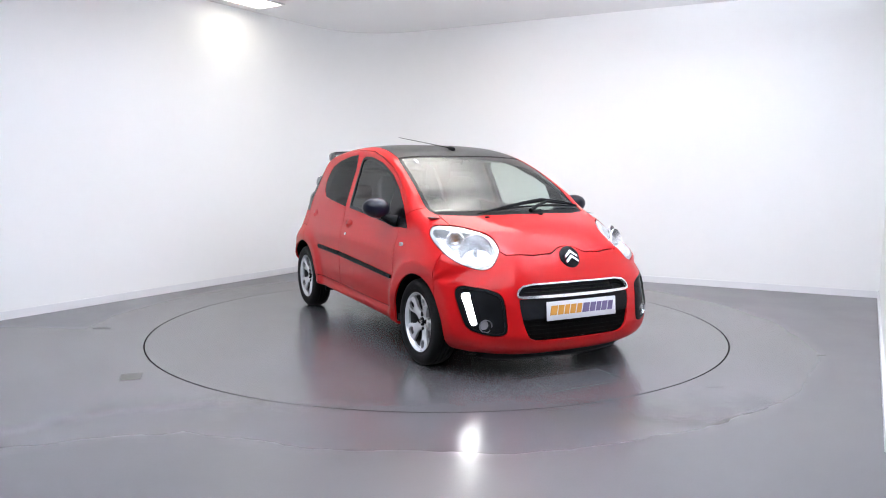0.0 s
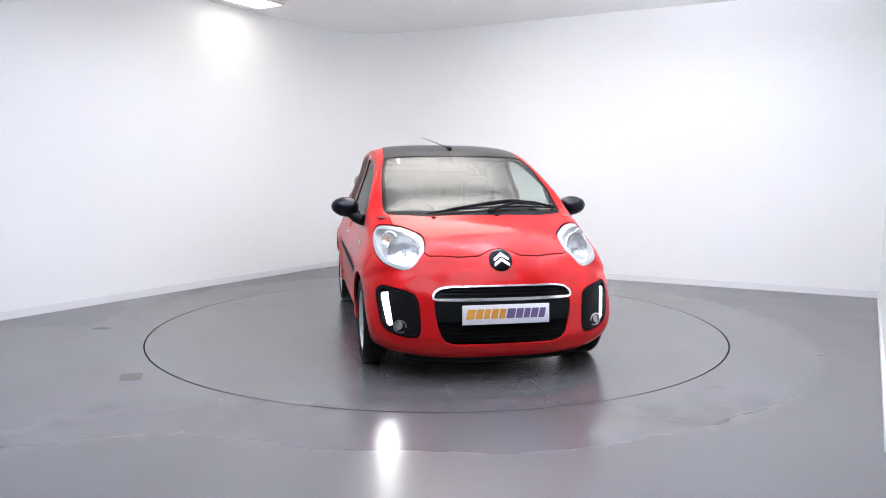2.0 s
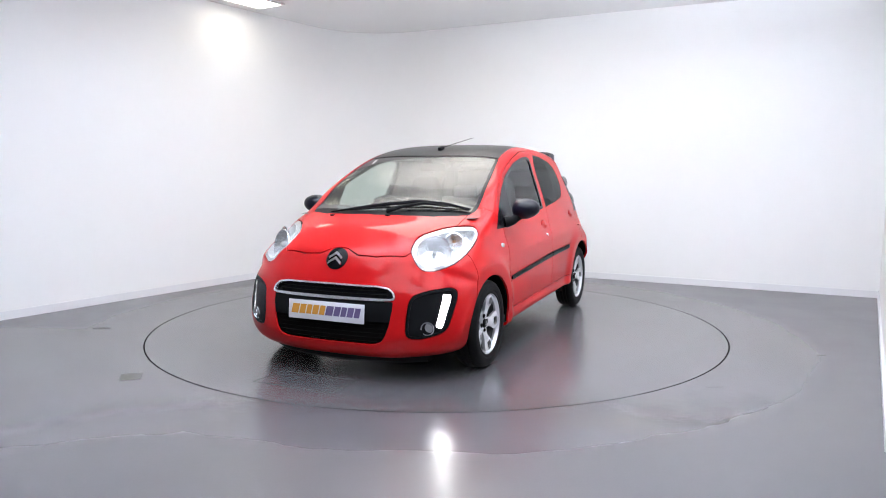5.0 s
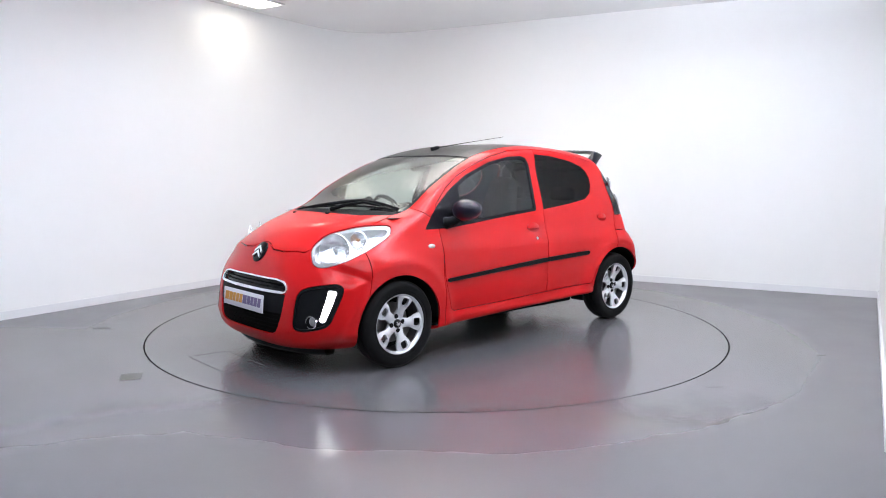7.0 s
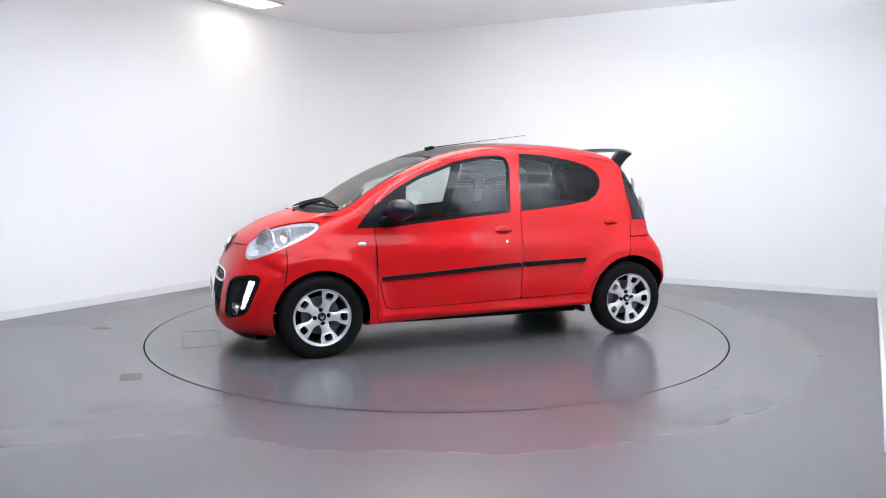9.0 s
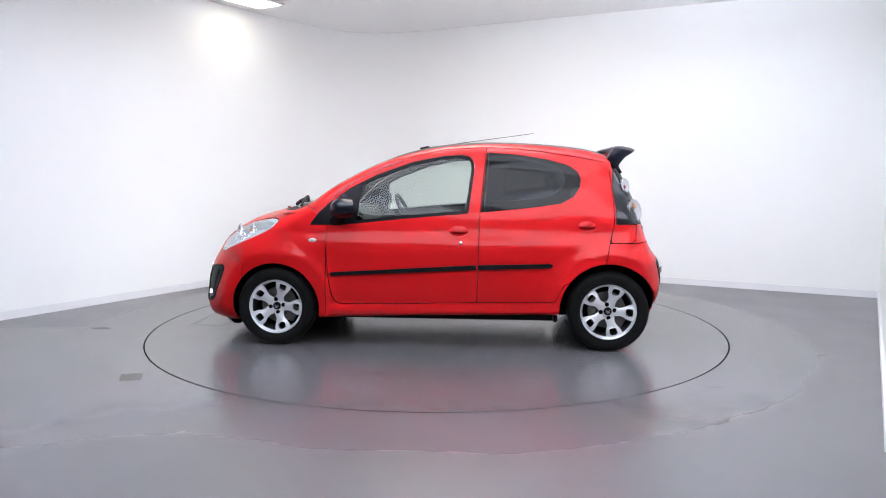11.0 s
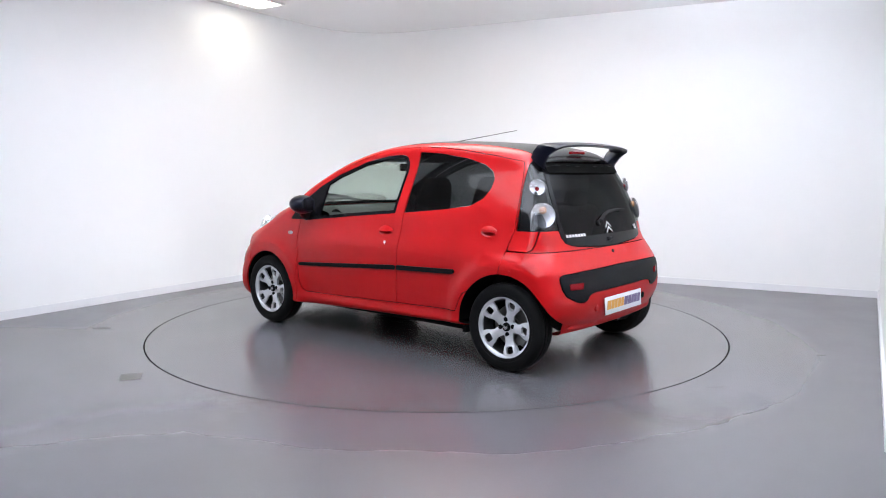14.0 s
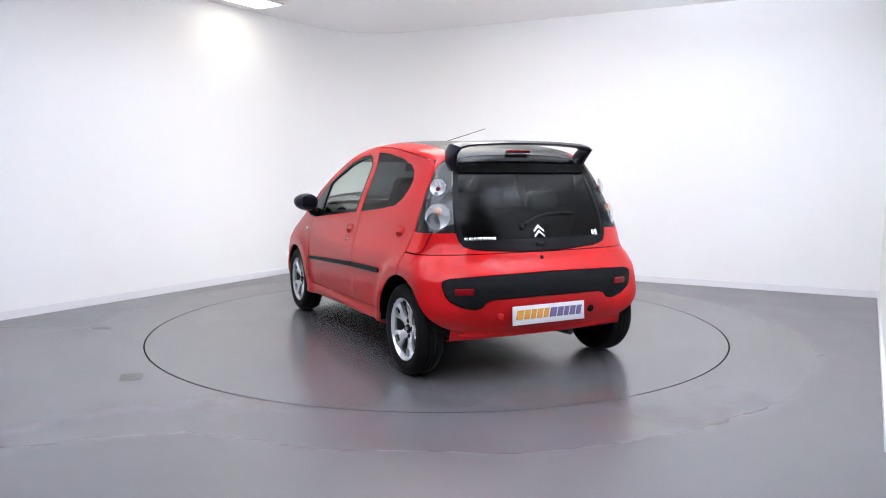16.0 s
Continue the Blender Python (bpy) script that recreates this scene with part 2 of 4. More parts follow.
floor = tagged(mesh_object("floor", *floor_mesh(), M_FLOOR, smooth=False), "grey glossy resin studio floor with faint stains", "floor", kind="structure")
gap = mesh_object("floor_trim", *annulus("", RING + 0.0005, RING + 0.0105, -0.0025, None), M_BLACK, smooth=False)
tagged(gap, "thin black rubber joint round the turntable", "floor joint", kind="structure")
pit = mesh_object("floor_pit", [(2.3 * math.cos(i * math.pi / 48), 2.3 * math.sin(i * math.pi / 48), -0.04) for i in range(96)], [tuple(range(96))], M_BLACK, smooth=False)
tagged(pit, "dark pit under the turntable", "floor", kind="structure")
big = [(-9, -10), (7, -10), (7, 7), (-9, 7)]
ceil = mesh_object("ceiling", [(*p, z) for z in (CEIL, CEIL + 0.15) for p in big], [(3, 2, 1, 0), (4, 5, 6, 7), (0, 1, 5, 4), (1, 2, 6, 5), (2, 3, 7, 6), (3, 0, 4, 7)], M_CEIL, smooth=False)
tagged(ceil, "plain white painted studio ceiling", "ceiling", kind="structure")


# ---- body form ----
# skin begin
def spline(points, n, closed=False):
    """n samples of a Catmull-Rom curve through rows of numbers."""
    p = np.asarray(points, float)
    m = len(p)
    if closed:
        ext = np.vstack([p[-1:], p, p[:2]])
    else:
        ext = np.vstack([2 * p[:1] - p[1:2], p, 2 * p[-1:] - p[-2:-1]])
    segs = m if closed else m - 1
    u = np.linspace(0, segs, n, endpoint=not closed)
    i = np.minimum(u.astype(int), segs - 1)
    t = (u - i)[:, None]
    a, b, c, d = ext[i], ext[i + 1], ext[i + 2], ext[i + 3]
    return 0.5 * (2 * b + (c - a) * t + (2 * a - 5 * b + 4 * c - d) * t**2 + (3 * b - a - 3 * c + d) * t**3)


def ease(x, xs, ys):
    """A smooth curve through (xs, ys): interpolation of a finely sampled Catmull-Rom curve."""
    s = spline(np.stack([xs, ys], -1), 400)
    return np.interp(x, s[:, 0], s[:, 1])


# The middle section of the body, from the nose over the roof to the tail: x, z, depth of the rounding, its exponent.
TOP = [
    (1.711, 0.129, 0.30, 2.89), (1.818, 0.224, 0.46, 2.95), (1.824, 0.358, 0.46, 2.72), (1.808, 0.469, 0.43, 2.69),
    (1.770, 0.579, 0.40, 2.60), (1.718, 0.686, 0.40, 2.42), (1.641, 0.782, 0.32, 2.33), (1.455, 0.886, 0.26, 2.48),
    (1.204, 0.960, 0.17, 2.71), (0.973, 1.036, 0.12, 2.69), (0.784, 1.153, 0.09, 2.82), (0.517, 1.290, 0.08, 2.94),
    (0.246, 1.384, 0.08, 3.00), (-0.047, 1.440, 0.09, 2.97), (-0.400, 1.453, 0.09, 2.83), (-0.802, 1.433, 0.09, 2.71),
    (-1.107, 1.390, 0.10, 2.69), (-1.234, 1.316, 0.12, 2.60), (-1.309, 1.199, 0.16, 2.83), (-1.397, 1.019, 0.23, 2.92),
    (-1.460, 0.844, 0.25, 2.76), (-1.493, 0.722, 0.19, 2.93), (-1.550, 0.620, 0.22, 3.14),
]
END = [
    (-1.576, 0.521, 0.25, 3.04), (-1.565, 0.381, 0.23, 3.06), (-1.518, 0.280, 0.18, 2.76),
]
UNDER = [
    (-1.439, 0.242, 0.09, 2.43), (-0.700, 0.205, 0.07, 2.46), (-0.000, 0.194, 0.06, 2.50), (0.800, 0.171, 0.06, 2.47),
    (1.350, 0.109, 0.14, 2.82),
]


def half_width(x, z):
    """The half width of the body, before its edges are rounded."""
    w = ease(z, [0.15, 0.25, 0.40, 0.55, 0.70, 0.82, 0.95, 1.10, 1.25, 1.37, 1.50], [0.781, 0.768, 0.784, 0.785, 0.783, 0.748, 0.719, 0.668, 0.613, 0.586, 0.561])
    up = np.clip((z - 0.70) / 0.5, 0, 1)
    back = np.clip(-0.55 - x, 0, 3)
    fore = np.clip(x - 0.75, 0, 3)
    w = w - (0.005 + 0.076 * up) * back**2 - (0.053 + 0.102 * up) * fore**2
    for cx in (1.17, -1.17):
        r = np.hypot(x - cx, z - 0.275)
        w = w + 0.026 * np.exp(-((np.maximum(r - 0.385, 0) / 0.062) ** 2)) * np.clip((0.85 - z) / 0.2, 0, 1)
    # sills bulge under the doors
    w = w + 0.014 * np.exp(-(((z - 0.262) / 0.032) ** 2)) * np.clip((0.86 - np.abs(x + 0.02)) / 0.1, 0, 1)
    return w


NS, NR = 560, 96


def skin():
    """The left half of the body: a grid from the middle section to a spine along the side. Returns the vertices, as (NS, NR, 3)."""
    ring = spline(TOP + END + UNDER, 2400, closed=True)
    step = np.r_[0, np.cumsum(np.hypot(*np.diff(np.vstack([ring, ring[:1]])[:, :2], axis=0).T))]
    at = np.linspace(0, step[-1], NS, endpoint=False)
    ring = np.stack([np.interp(at, step, np.r_[ring[:, k], ring[:1, k]]) for k in range(4)], -1)
    bx, bz, depth, p = (ring[:, k][:, None] for k in range(4))
    cx = np.clip(bx * 0.86, -1.22, 1.30)
    cz = ease(cx, [-1.4, -0.9, -0.2, 0.5, 1.0, 1.4], [0.62, 0.66, 0.70, 0.68, 0.60, 0.52])
    dx, dz = cx - bx, cz - bz
    length = np.hypot(dx, dz)

    def at_share(s):
        x, z = bx + dx * s, bz + dz * s
        t = np.clip(length * s / depth, 0, 1)
        return np.stack([x, half_width(x, z) * (1 - (1 - t) ** p) ** (1 / p), z], -1)

    fine = np.linspace(0, 1, 400)[None, :] ** 3.5 * np.ones((NS, 1))
    q = at_share(fine)
    arc = np.concatenate([np.zeros((NS, 1)), np.cumsum(np.linalg.norm(np.diff(q, axis=1), axis=2), axis=1)], axis=1)
    even = np.stack([np.interp(np.linspace(0, arc[i, -1], NR), arc[i], fine[i]) for i in range(NS)])
    even[:, 0] = 0
    return at_share(even)


def skin_piece():
    """The left half as vertices, unit normals and triangles."""
    g = skin()
    ds = np.roll(g, -1, 0) - np.roll(g, 1, 0)
    dr = np.gradient(g, axis=1)
    n = np.cross(ds, dr)
    n /= np.linalg.norm(n, axis=2, keepdims=True) + 1e-12
    n[:, 0, 1] = 0
    n[:, 0] /= np.linalg.norm(n[:, 0], axis=1, keepdims=True) + 1e-12
    n[:, -1] = n[:, -2]
    if n[:, 40, 1].mean() < 0:
        n = -n
    ids = np.arange(NS * NR).reshape(NS, NR)
    nxt = np.roll(ids, -1, 0)
    a, b, c, d = ids[:, :-1].ravel(), ids[:, 1:].ravel(), nxt[:, 1:].ravel(), nxt[:, :-1].ravel()
    tris = np.vstack([np.stack([a, b, c], -1), np.stack([a, c, d], -1)])
    v = g.reshape(-1, 3)
    face = np.cross(v[tris[:, 1]] - v[tris[:, 0]], v[tris[:, 2]] - v[tris[:, 0]])
    if (face * n.reshape(-1, 3)[tris[:, 0]]).sum() < 0:
        tris = tris[:, ::-1]
    return v, n.reshape(-1, 3), tris


def compact(v, n, t):
    used, back = np.unique(t, return_inverse=True)
    return v[used], n[used], back.reshape(-1, 3)


def cut(piece, d):
    """Splits a piece along d = 0 (d: a number for each vertex). Returns the parts with d < 0 and with d >= 0."""
    v, n, t = piece
    neg = d < 0
    count = neg[t].sum(1)
    mixed = t[(count == 1) | (count == 2)]
    inner, outer = [t[count == 3]], [t[count == 0]]
    if len(mixed):
        s = neg[mixed]
        lone_is_neg = s.sum(1) == 1
        k = np.argmax(s == lone_is_neg[:, None], axis=1)
        rows = np.arange(len(mixed))
        a, b, c = (mixed[rows, (k + j) % 3] for j in range(3))
        edges = np.sort(np.vstack([np.stack([a, b], -1), np.stack([a, c], -1)]), axis=1)
        keys, inv = np.unique(edges, axis=0, return_inverse=True)
        inv = inv.ravel()
        da, db = d[keys[:, 0]], d[keys[:, 1]]
        w = (da / (da - db))[:, None]
        nv = v[keys[:, 0]] * (1 - w) + v[keys[:, 1]] * w
        nn = n[keys[:, 0]] * (1 - w) + n[keys[:, 1]] * w
        nn /= np.linalg.norm(nn, axis=1, keepdims=True) + 1e-12
        ab, ac = inv[: len(a)] + len(v), inv[len(a):] + len(v)
        v, n = np.vstack([v, nv]), np.vstack([n, nn])
        one = np.stack([a, ab, ac], -1)
        two = np.vstack([np.stack([ab, b, c], -1), np.stack([ab, c, ac], -1)])
        both = np.r_[lone_is_neg, lone_is_neg]
        inner += [one[lone_is_neg], two[~both]]
        outer += [one[~lone_is_neg], two[both]]
    return compact(v, n, np.vstack(inner)), compact(v, n, np.vstack(outer))


def inside_of(points, pts, rounded=0):
    """Signed distance of points (n, 2) to a closed outline, negative inside. rounded: samples of a smooth curve through the outline."""
    o = spline(pts, rounded, closed=True) if rounded else np.asarray(pts, float)
    nxt = np.roll(o, -1, 0)
    best = np.full(len(points), 1e9)
    odd = np.zeros(len(points), bool)
    for (ax, ay), (bx, by) in zip(o, nxt):
        ex, ey = bx - ax, by - ay
        h = np.clip(((points[:, 0] - ax) * ex + (points[:, 1] - ay) * ey) / (ex * ex + ey * ey + 1e-12), 0, 1)
        best = np.minimum(best, (points[:, 0] - ax - h * ex) ** 2 + (points[:, 1] - ay - h * ey) ** 2)
        cross = (ay > points[:, 1]) != (by > points[:, 1])
        if ay != by:
            odd ^= cross & (points[:, 0] < (points[:, 1] - ay) / (by - ay) * ex + ax)
    return np.sqrt(best) * np.where(odd, -1, 1)


def take(piece, d_of, gap=0.0026):
    """The panel inside d_of and the rest, with a seam between them."""
    d = d_of(piece[0])
    return cut(piece, d + gap)[0], cut(piece, d - gap)[1]


def moved(piece, out):
    """The piece shifted along its normals."""
    return piece[0] + piece[1] * out, piece[1], piece[2]


def flange(piece, depth):
    """The piece with its edges turned inwards."""
    v, n, t = piece
    e = np.vstack([t[:, [0, 1]], t[:, [1, 2]], t[:, [2, 0]]])
    key = np.sort(e, axis=1)
    _, first, times = np.unique(key, axis=0, return_index=True, return_counts=True)
    e = e[first[times == 1]]
    e = e[~((np.abs(v[e[:, 0], 1]) < 2e-4) & (np.abs(v[e[:, 1], 1]) < 2e-4))]
    i, j = e[:, 0], e[:, 1]
    p, q = v[i], v[j]
    p2, q2 = p - n[i] * depth, q - n[j] * depth
    fn = np.cross(p2 - p, q - p)
    fn /= np.linalg.norm(fn, axis=1, keepdims=True) + 1e-12
    k, m = len(v), len(e)
    r = np.arange(m)
    t2 = np.vstack([np.stack([k + r, k + 2 * m + r, k + m + r], -1), np.stack([k + m + r, k + 2 * m + r, k + 3 * m + r], -1)])
    return np.vstack([v, p, q, p2, q2]), np.vstack([n, fn, fn, fn, fn]), np.vstack([t, t2])


def flipped(piece):
    return piece[0] * [1, -1, 1], piece[1] * [1, -1, 1], piece[2][:, ::-1]


def joined(a, b):
    return np.vstack([a[0], b[0]]), np.vstack([a[1], b[1]]), np.vstack([a[2], b[2] + len(a[0])])


def panel(name, piece, mat, parent=None, depth=0.012, label="", whole=False):
    """One panel over the middle of the car (whole), or its left and right copies."""
    p = flange(piece, depth) if depth else piece
    if whole:
        p = joined(p, flipped(p))
        return mesh_object(name, p[0], p[2], mat, parent or car, label, normals=p[1])
    out = []
    for side, q in enumerate((p, flipped(p))):
        up = parent[side] if isinstance(parent, (list, tuple)) else parent or car
        out.append(mesh_object(name, q[0], q[2], mat, up, label, normals=q[1]))
    return out


# ---- the body's panels ----
car = new("car")
tagged(car, "small glossy red five-door hatchback with black roof and silver alloy wheels", "car")
XZ, YZ, YX = [0, 2], [1, 2], [1, 0]
P = P_WHOLE = skin_piece()


def nose_plane(v):
    return np.stack([0.75 * v[:, 1] - 0.66 * v[:, 0], v[:, 2]], -1)


def tail_plane(v):
    return np.stack([0.7 * v[:, 1] + 0.7 * v[:, 0], v[:, 2]], -1)


def only(d, where):
    return np.where(where, d, 0.5)


def arch_front(v):
    return only(np.hypot(v[:, 0] - 1.165, v[:, 2] - 0.272) - 0.318, v[:, 1] > 0.30)


def arch_rear(v):
    return only(np.hypot(v[:, 0] + 1.165, v[:, 2] - 0.275) - 0.336, v[:, 1] > 0.30)


P = cut(P, arch_front(P[0]))[1]
P = cut(P, arch_rear(P[0]))[1]
P_UNDER, P = take(P, lambda v: v[:, 2] - ease(v[:, 0], [-1.7, -1.55, -1.44, -0.7, 0.0, 0.8, 1.3, 1.9], [0.222, 0.222, 0.226, 0.204, 0.198, 0.186, 0.150, 0.140]), 0)
SCREEN = [(-0.2, 1.234), (0.0, 1.234), (0.224, 1.226), (0.40, 1.198), (0.53, 1.128), (0.594, 1.074), (0.614, 1.0), (0.613, 0.93), (0.606, 0.83), (0.580, 0.6), (0.546, 0.38), (0.53, 0.335), (0.4, 0.345), (0, 0.355), (-0.2, 0.355)]
P_SCREEN, P = take(P, lambda v: only(inside_of(v[:, YX], SCREEN), v[:, 2] > 0.85))
ROOF = [(-0.2, 0.40), (0.0, 0.40), (0.4, 0.39), (0.535, 0.36), (0.53, 0.322), (0.512, 0.1), (0.475, -0.3), (0.468, -0.7), (0.462, -1.0), (0.455, -1.15), (0.45, -1.205), (-0.2, -1.215)]
P_ROOF, P = take(P, lambda v: only(inside_of(v[:, YX], ROOF), v[:, 2] > 1.1))
WINDOW_F = [(0.924, 0.858), (0.854, 0.946), (0.786, 1.010), (0.634, 1.118), (0.462, 1.207), (0.202, 1.300), (-0.015, 1.342), (-0.15, 1.350), (-0.205, 1.337), (-0.232, 1.295), (-0.236, 1.250), (-0.197, 0.944), (0.248, 0.905), (0.696, 0.860)]
P_FRAME, P = take(P, lambda v: only(inside_of(v[:, XZ], WINDOW_F), v[:, 1] > 0.3), 0.0008)
WINDOW_R = [(-0.322, 1.366), (-0.511, 1.354), (-0.745, 1.318), (-0.888, 1.277), (-0.952, 1.235), (-0.976, 1.184), (-0.966, 1.125), (-0.922, 1.062), (-0.838, 1.016), (-0.644, 0.988), (-0.285, 0.951)]
P_GLASS_R, P = take(P, lambda v: only(inside_of(v[:, XZ], WINDOW_R), v[:, 1] > 0.3), 0.0012)
DITCH = [(0.786, 1.024), (0.674, 1.125), (0.544, 1.203), (0.373, 1.277), (0.199, 1.336), (-0.029, 1.388), (-0.318, 1.403)]
DITCH_R = [(-0.522, 1.393), (-0.705, 1.373), (-0.947, 1.337), (-1.160, 1.297)]
DOOR_F = [(0.802, 1.012), (0.802, 0.852), (0.795, 0.647), (0.782, 0.495), (0.757, 0.375), (0.735, 0.325), (0.70, 0.305), (0.261, 0.312), (-0.262, 0.328), (-0.279, 0.959)] + DITCH[::-1]
DOOR_R = [(-0.262, 0.328), (-0.799, 0.340), (-0.86, 0.46), (-1.135, 0.60), (-1.160, 0.716), (-1.177, 0.79), (-1.200, 0.879), (-1.197, 1.0), (-1.186, 1.12), (-1.172, 1.25)] + DITCH_R[::-1] + [(-0.318, 1.403), (-0.279, 0.959)]
P_DOOR_F, P = take(P, lambda v: only(inside_of(v[:, XZ], DOOR_F), v[:, 1] > 0.3))
P_DOOR_R, P = take(P, lambda v: only(inside_of(v[:, XZ], DOOR_R), v[:, 1] > 0.3))
LIGHT = [(-0.716, 0.729), (-0.713, 0.775), (-0.645, 0.839), (-0.528, 0.873), (-0.406, 0.892), (-0.281, 0.893), (-0.252, 0.868), (-0.268, 0.823), (-0.369, 0.749), (-0.497, 0.688), (-0.617, 0.655), (-0.687, 0.670)]
P_LIGHT, P = take(P, lambda v: only(inside_of(nose_plane(v), LIGHT, 120), v[:, 0] > 1.0))
FOG = [(-0.515, 0.560), (-0.60, 0.556), (-0.702, 0.538), (-0.768, 0.495), (-0.795, 0.36), (-0.792, 0.292), (-0.74, 0.276), (-0.668, 0.285), (-0.572, 0.318), (-0.527, 0.398), (-0.483, 0.52)]
P_FOG, P = take(P, lambda v: only(inside_of(nose_plane(v), FOG, 90), v[:, 0] > 1.3))
GRILLE = [(-0.2, 0.574), (0.0, 0.574), (0.31, 0.572), (0.378, 0.562), (0.41, 0.54), (0.422, 0.518), (0.42, 0.497), (0.39, 0.488), (0.3, 0.486), (0, 0.484), (-0.2, 0.484)]
P_GRILLE, P = take(P, lambda v: only(inside_of(v[:, YZ], GRILLE), v[:, 0] > 1.3), 0.0005)
INTAKE = [(-0.2, 0.4845), (0.0, 0.4845), (0.3, 0.4865), (0.412, 0.486), (0.410, 0.43), (0.396, 0.35), (0.375, 0.285), (0.352, 0.252), (0.315, 0.236), (0.28, 0.232), (0, 0.230), (-0.2, 0.230)]
P_INTAKE, P = take(P, lambda v: only(inside_of(v[:, YZ], INTAKE), v[:, 0] > 1.3), 0.0005)
HOOD = [(-0.2, 1.65), (0.0, 1.65), (0.05, 1.656), (0.09, 1.672), (0.13, 1.684), (0.25, 1.676), (0.42, 1.632), (0.52, 1.5), (0.58, 1.30), (0.590, 1.17), (0.592, 1.10), (0.592, 1.072), (0.57, 1.0), (-0.2, 1.0)]
P_HOOD, P = take(P, lambda v: only(inside_of(v[:, YX], HOOD), v[:, 2] > 0.6))
REAR = [(-0.2, 0.752), (0.0, 0.752), (0.173, 0.756), (0.40, 0.770), (0.47, 0.780), (0.515, 0.797), (0.537, 0.830), (0.546, 0.875), (0.546, 0.958), (0.520, 1.122), (0.474, 1.318), (0.40, 1.345), (0, 1.352), (-0.2, 1.352)]
P_REAR, P = take(P, lambda v: only(inside_of(v[:, YZ], REAR), v[:, 0] < -1.0))
LAMP = [(-0.480, 1.305), (-0.445, 1.275), (-0.418, 1.2), (-0.394, 1.121), (-0.370, 1.0), (-0.344, 0.876), (-0.66, 0.876), (-0.64, 0.94), (-0.63, 1.017), (-0.60, 1.156), (-0.53, 1.30)]
P_LAMP, P = take(P, lambda v: only(inside_of(tail_plane(v), LAMP), v[:, 0] < -1.0))
QUARTER = [(-1.185, 0.876), (-1.2, 0.95), (-1.36, 0.95), (-1.352, 0.85), (-1.347, 0.79), (-1.338, 0.765), (-1.31, 0.752), (-1.174, 0.752), (-1.178, 0.8)]
P_QUARTER, P = take(P, lambda v: only(inside_of(v[:, XZ], QUARTER), v[:, 1] > 0.3))
INSERT = [(-0.2, 0.632), (0.0, 0.632), (0.45, 0.627), (0.64, 0.620), (0.678, 0.608), (0.684, 0.58), (0.672, 0.53), (0.645, 0.492), (0.57, 0.455), (0.492, 0.437), (0.452, 0.447), (0.43, 0.475), (0.40, 0.487), (0.36, 0.491), (0, 0.492), (-0.2, 0.492)]
P_INSERT, P = take(P, lambda v: only(inside_of(v[:, YZ], INSERT), v[:, 0] < -1.2))
P_NOSE, P = take(P, lambda v: np.maximum(1.405 - v[:, 0] - 0.02 * np.sin((v[:, 2] - 0.5) * 9), v[:, 2] - 0.93))
P_FENDER, P = take(P, lambda v: only(np.maximum(0.799 - v[:, 0], v[:, 2] - 0.935 - 0.62 * (v[:, 0] - 0.86)), v[:, 0] > 0.6))
P_TAIL, P = take(P, lambda v: np.maximum(v[:, 0] + 1.13 + 0.25 * np.clip(v[:, 2] - 0.61, -0.03, 1), v[:, 2] - 0.750))

# round handle recesses in the doors
def oval(v, x, z, a, b):
    return (np.hypot((v[:, 0] - x) / a, (v[:, 2] - z) / b) - 1) * b


HANDLES = []
for name, x, z, a, b in (("F", -0.133, 0.822, 0.068, 0.037), ("R", -1.013, 0.862, 0.060, 0.036)):
    door = P_DOOR_F if name == "F" else P_DOOR_R
    dish, door = cut(door, oval(door[0], x, z, a, b))
    flap = cut(dish, np.maximum(oval(dish[0], x, z, a * 0.97, b * 0.97), z - 0.007 - dish[0][:, 2]))[0]
    hollow = np.clip(-oval(dish[0], x, z, a, b) / b, 0, 1)
    dish = (dish[0] - dish[1] * (0.003 + 0.022 * (hollow * (2 - hollow)))[:, None], dish[1] + np.stack([(x - dish[0][:, 0]) / a, 0 * hollow, (z - dish[0][:, 2]) / b], -1) * 0.5, dish[2])
    rise = np.clip(1 - (oval(flap[0], x, z, a, b) / b + 1) ** 2, 0, 1)
    lean = np.stack([(flap[0][:, 0] - x) / a, 0 * rise, (flap[0][:, 2] - z) / b], -1) * 0.45
    flap = (flap[0] + flap[1] * (0.002 + 0.008 * rise)[:, None], flap[1] + lean, flap[2])
    HANDLES.append((dish, flap))
    if name == "F":
        P_DOOR_F = door
    else:
        P_DOOR_R = door
STRIP_F = [(0.768, 0.505), (0.768, 0.529), (-0.257, 0.592), (-0.257, 0.560)]
STRIP_R = [(-0.267, 0.560), (-0.267, 0.592), (-0.790, 0.607), (-0.772, 0.576)]
P_STRIP_F = cut(P_DOOR_F, inside_of(P_DOOR_F[0][:, XZ], STRIP_F))[0]
P_STRIP_R = cut(P_DOOR_R, inside_of(P_DOOR_R[0][:, XZ], STRIP_R))[0]

front_doors = panel("front_door", P_DOOR_F, M_RED, depth=0.005, label="red front door with round handle")
rear_doors = panel("rear_door", P_DOOR_R, M_RED, depth=0.005, label="red rear door with round handle")
for doors, (dish, flap), strip in ((front_doors, HANDLES[0], P_STRIP_F), (rear_doors, HANDLES[1], P_STRIP_R)):
    panel("handle_recess", dish, M_RED, doors, 0)
    panel("door_handle", flap, M_RED, doors, 0.012, "red painted pull handle")
    panel("rub_strip", moved(strip, 0.012), M_PLASTIC, doors, 0.014, "black plastic rubbing strip")
panel("body_shell", P, M_RED, whole=True, depth=0.005, label="red pillars, roof rails, sills and rear quarters")
hood = panel("hood", P_HOOD, M_RED, whole=True, label="glossy red crowned hood")
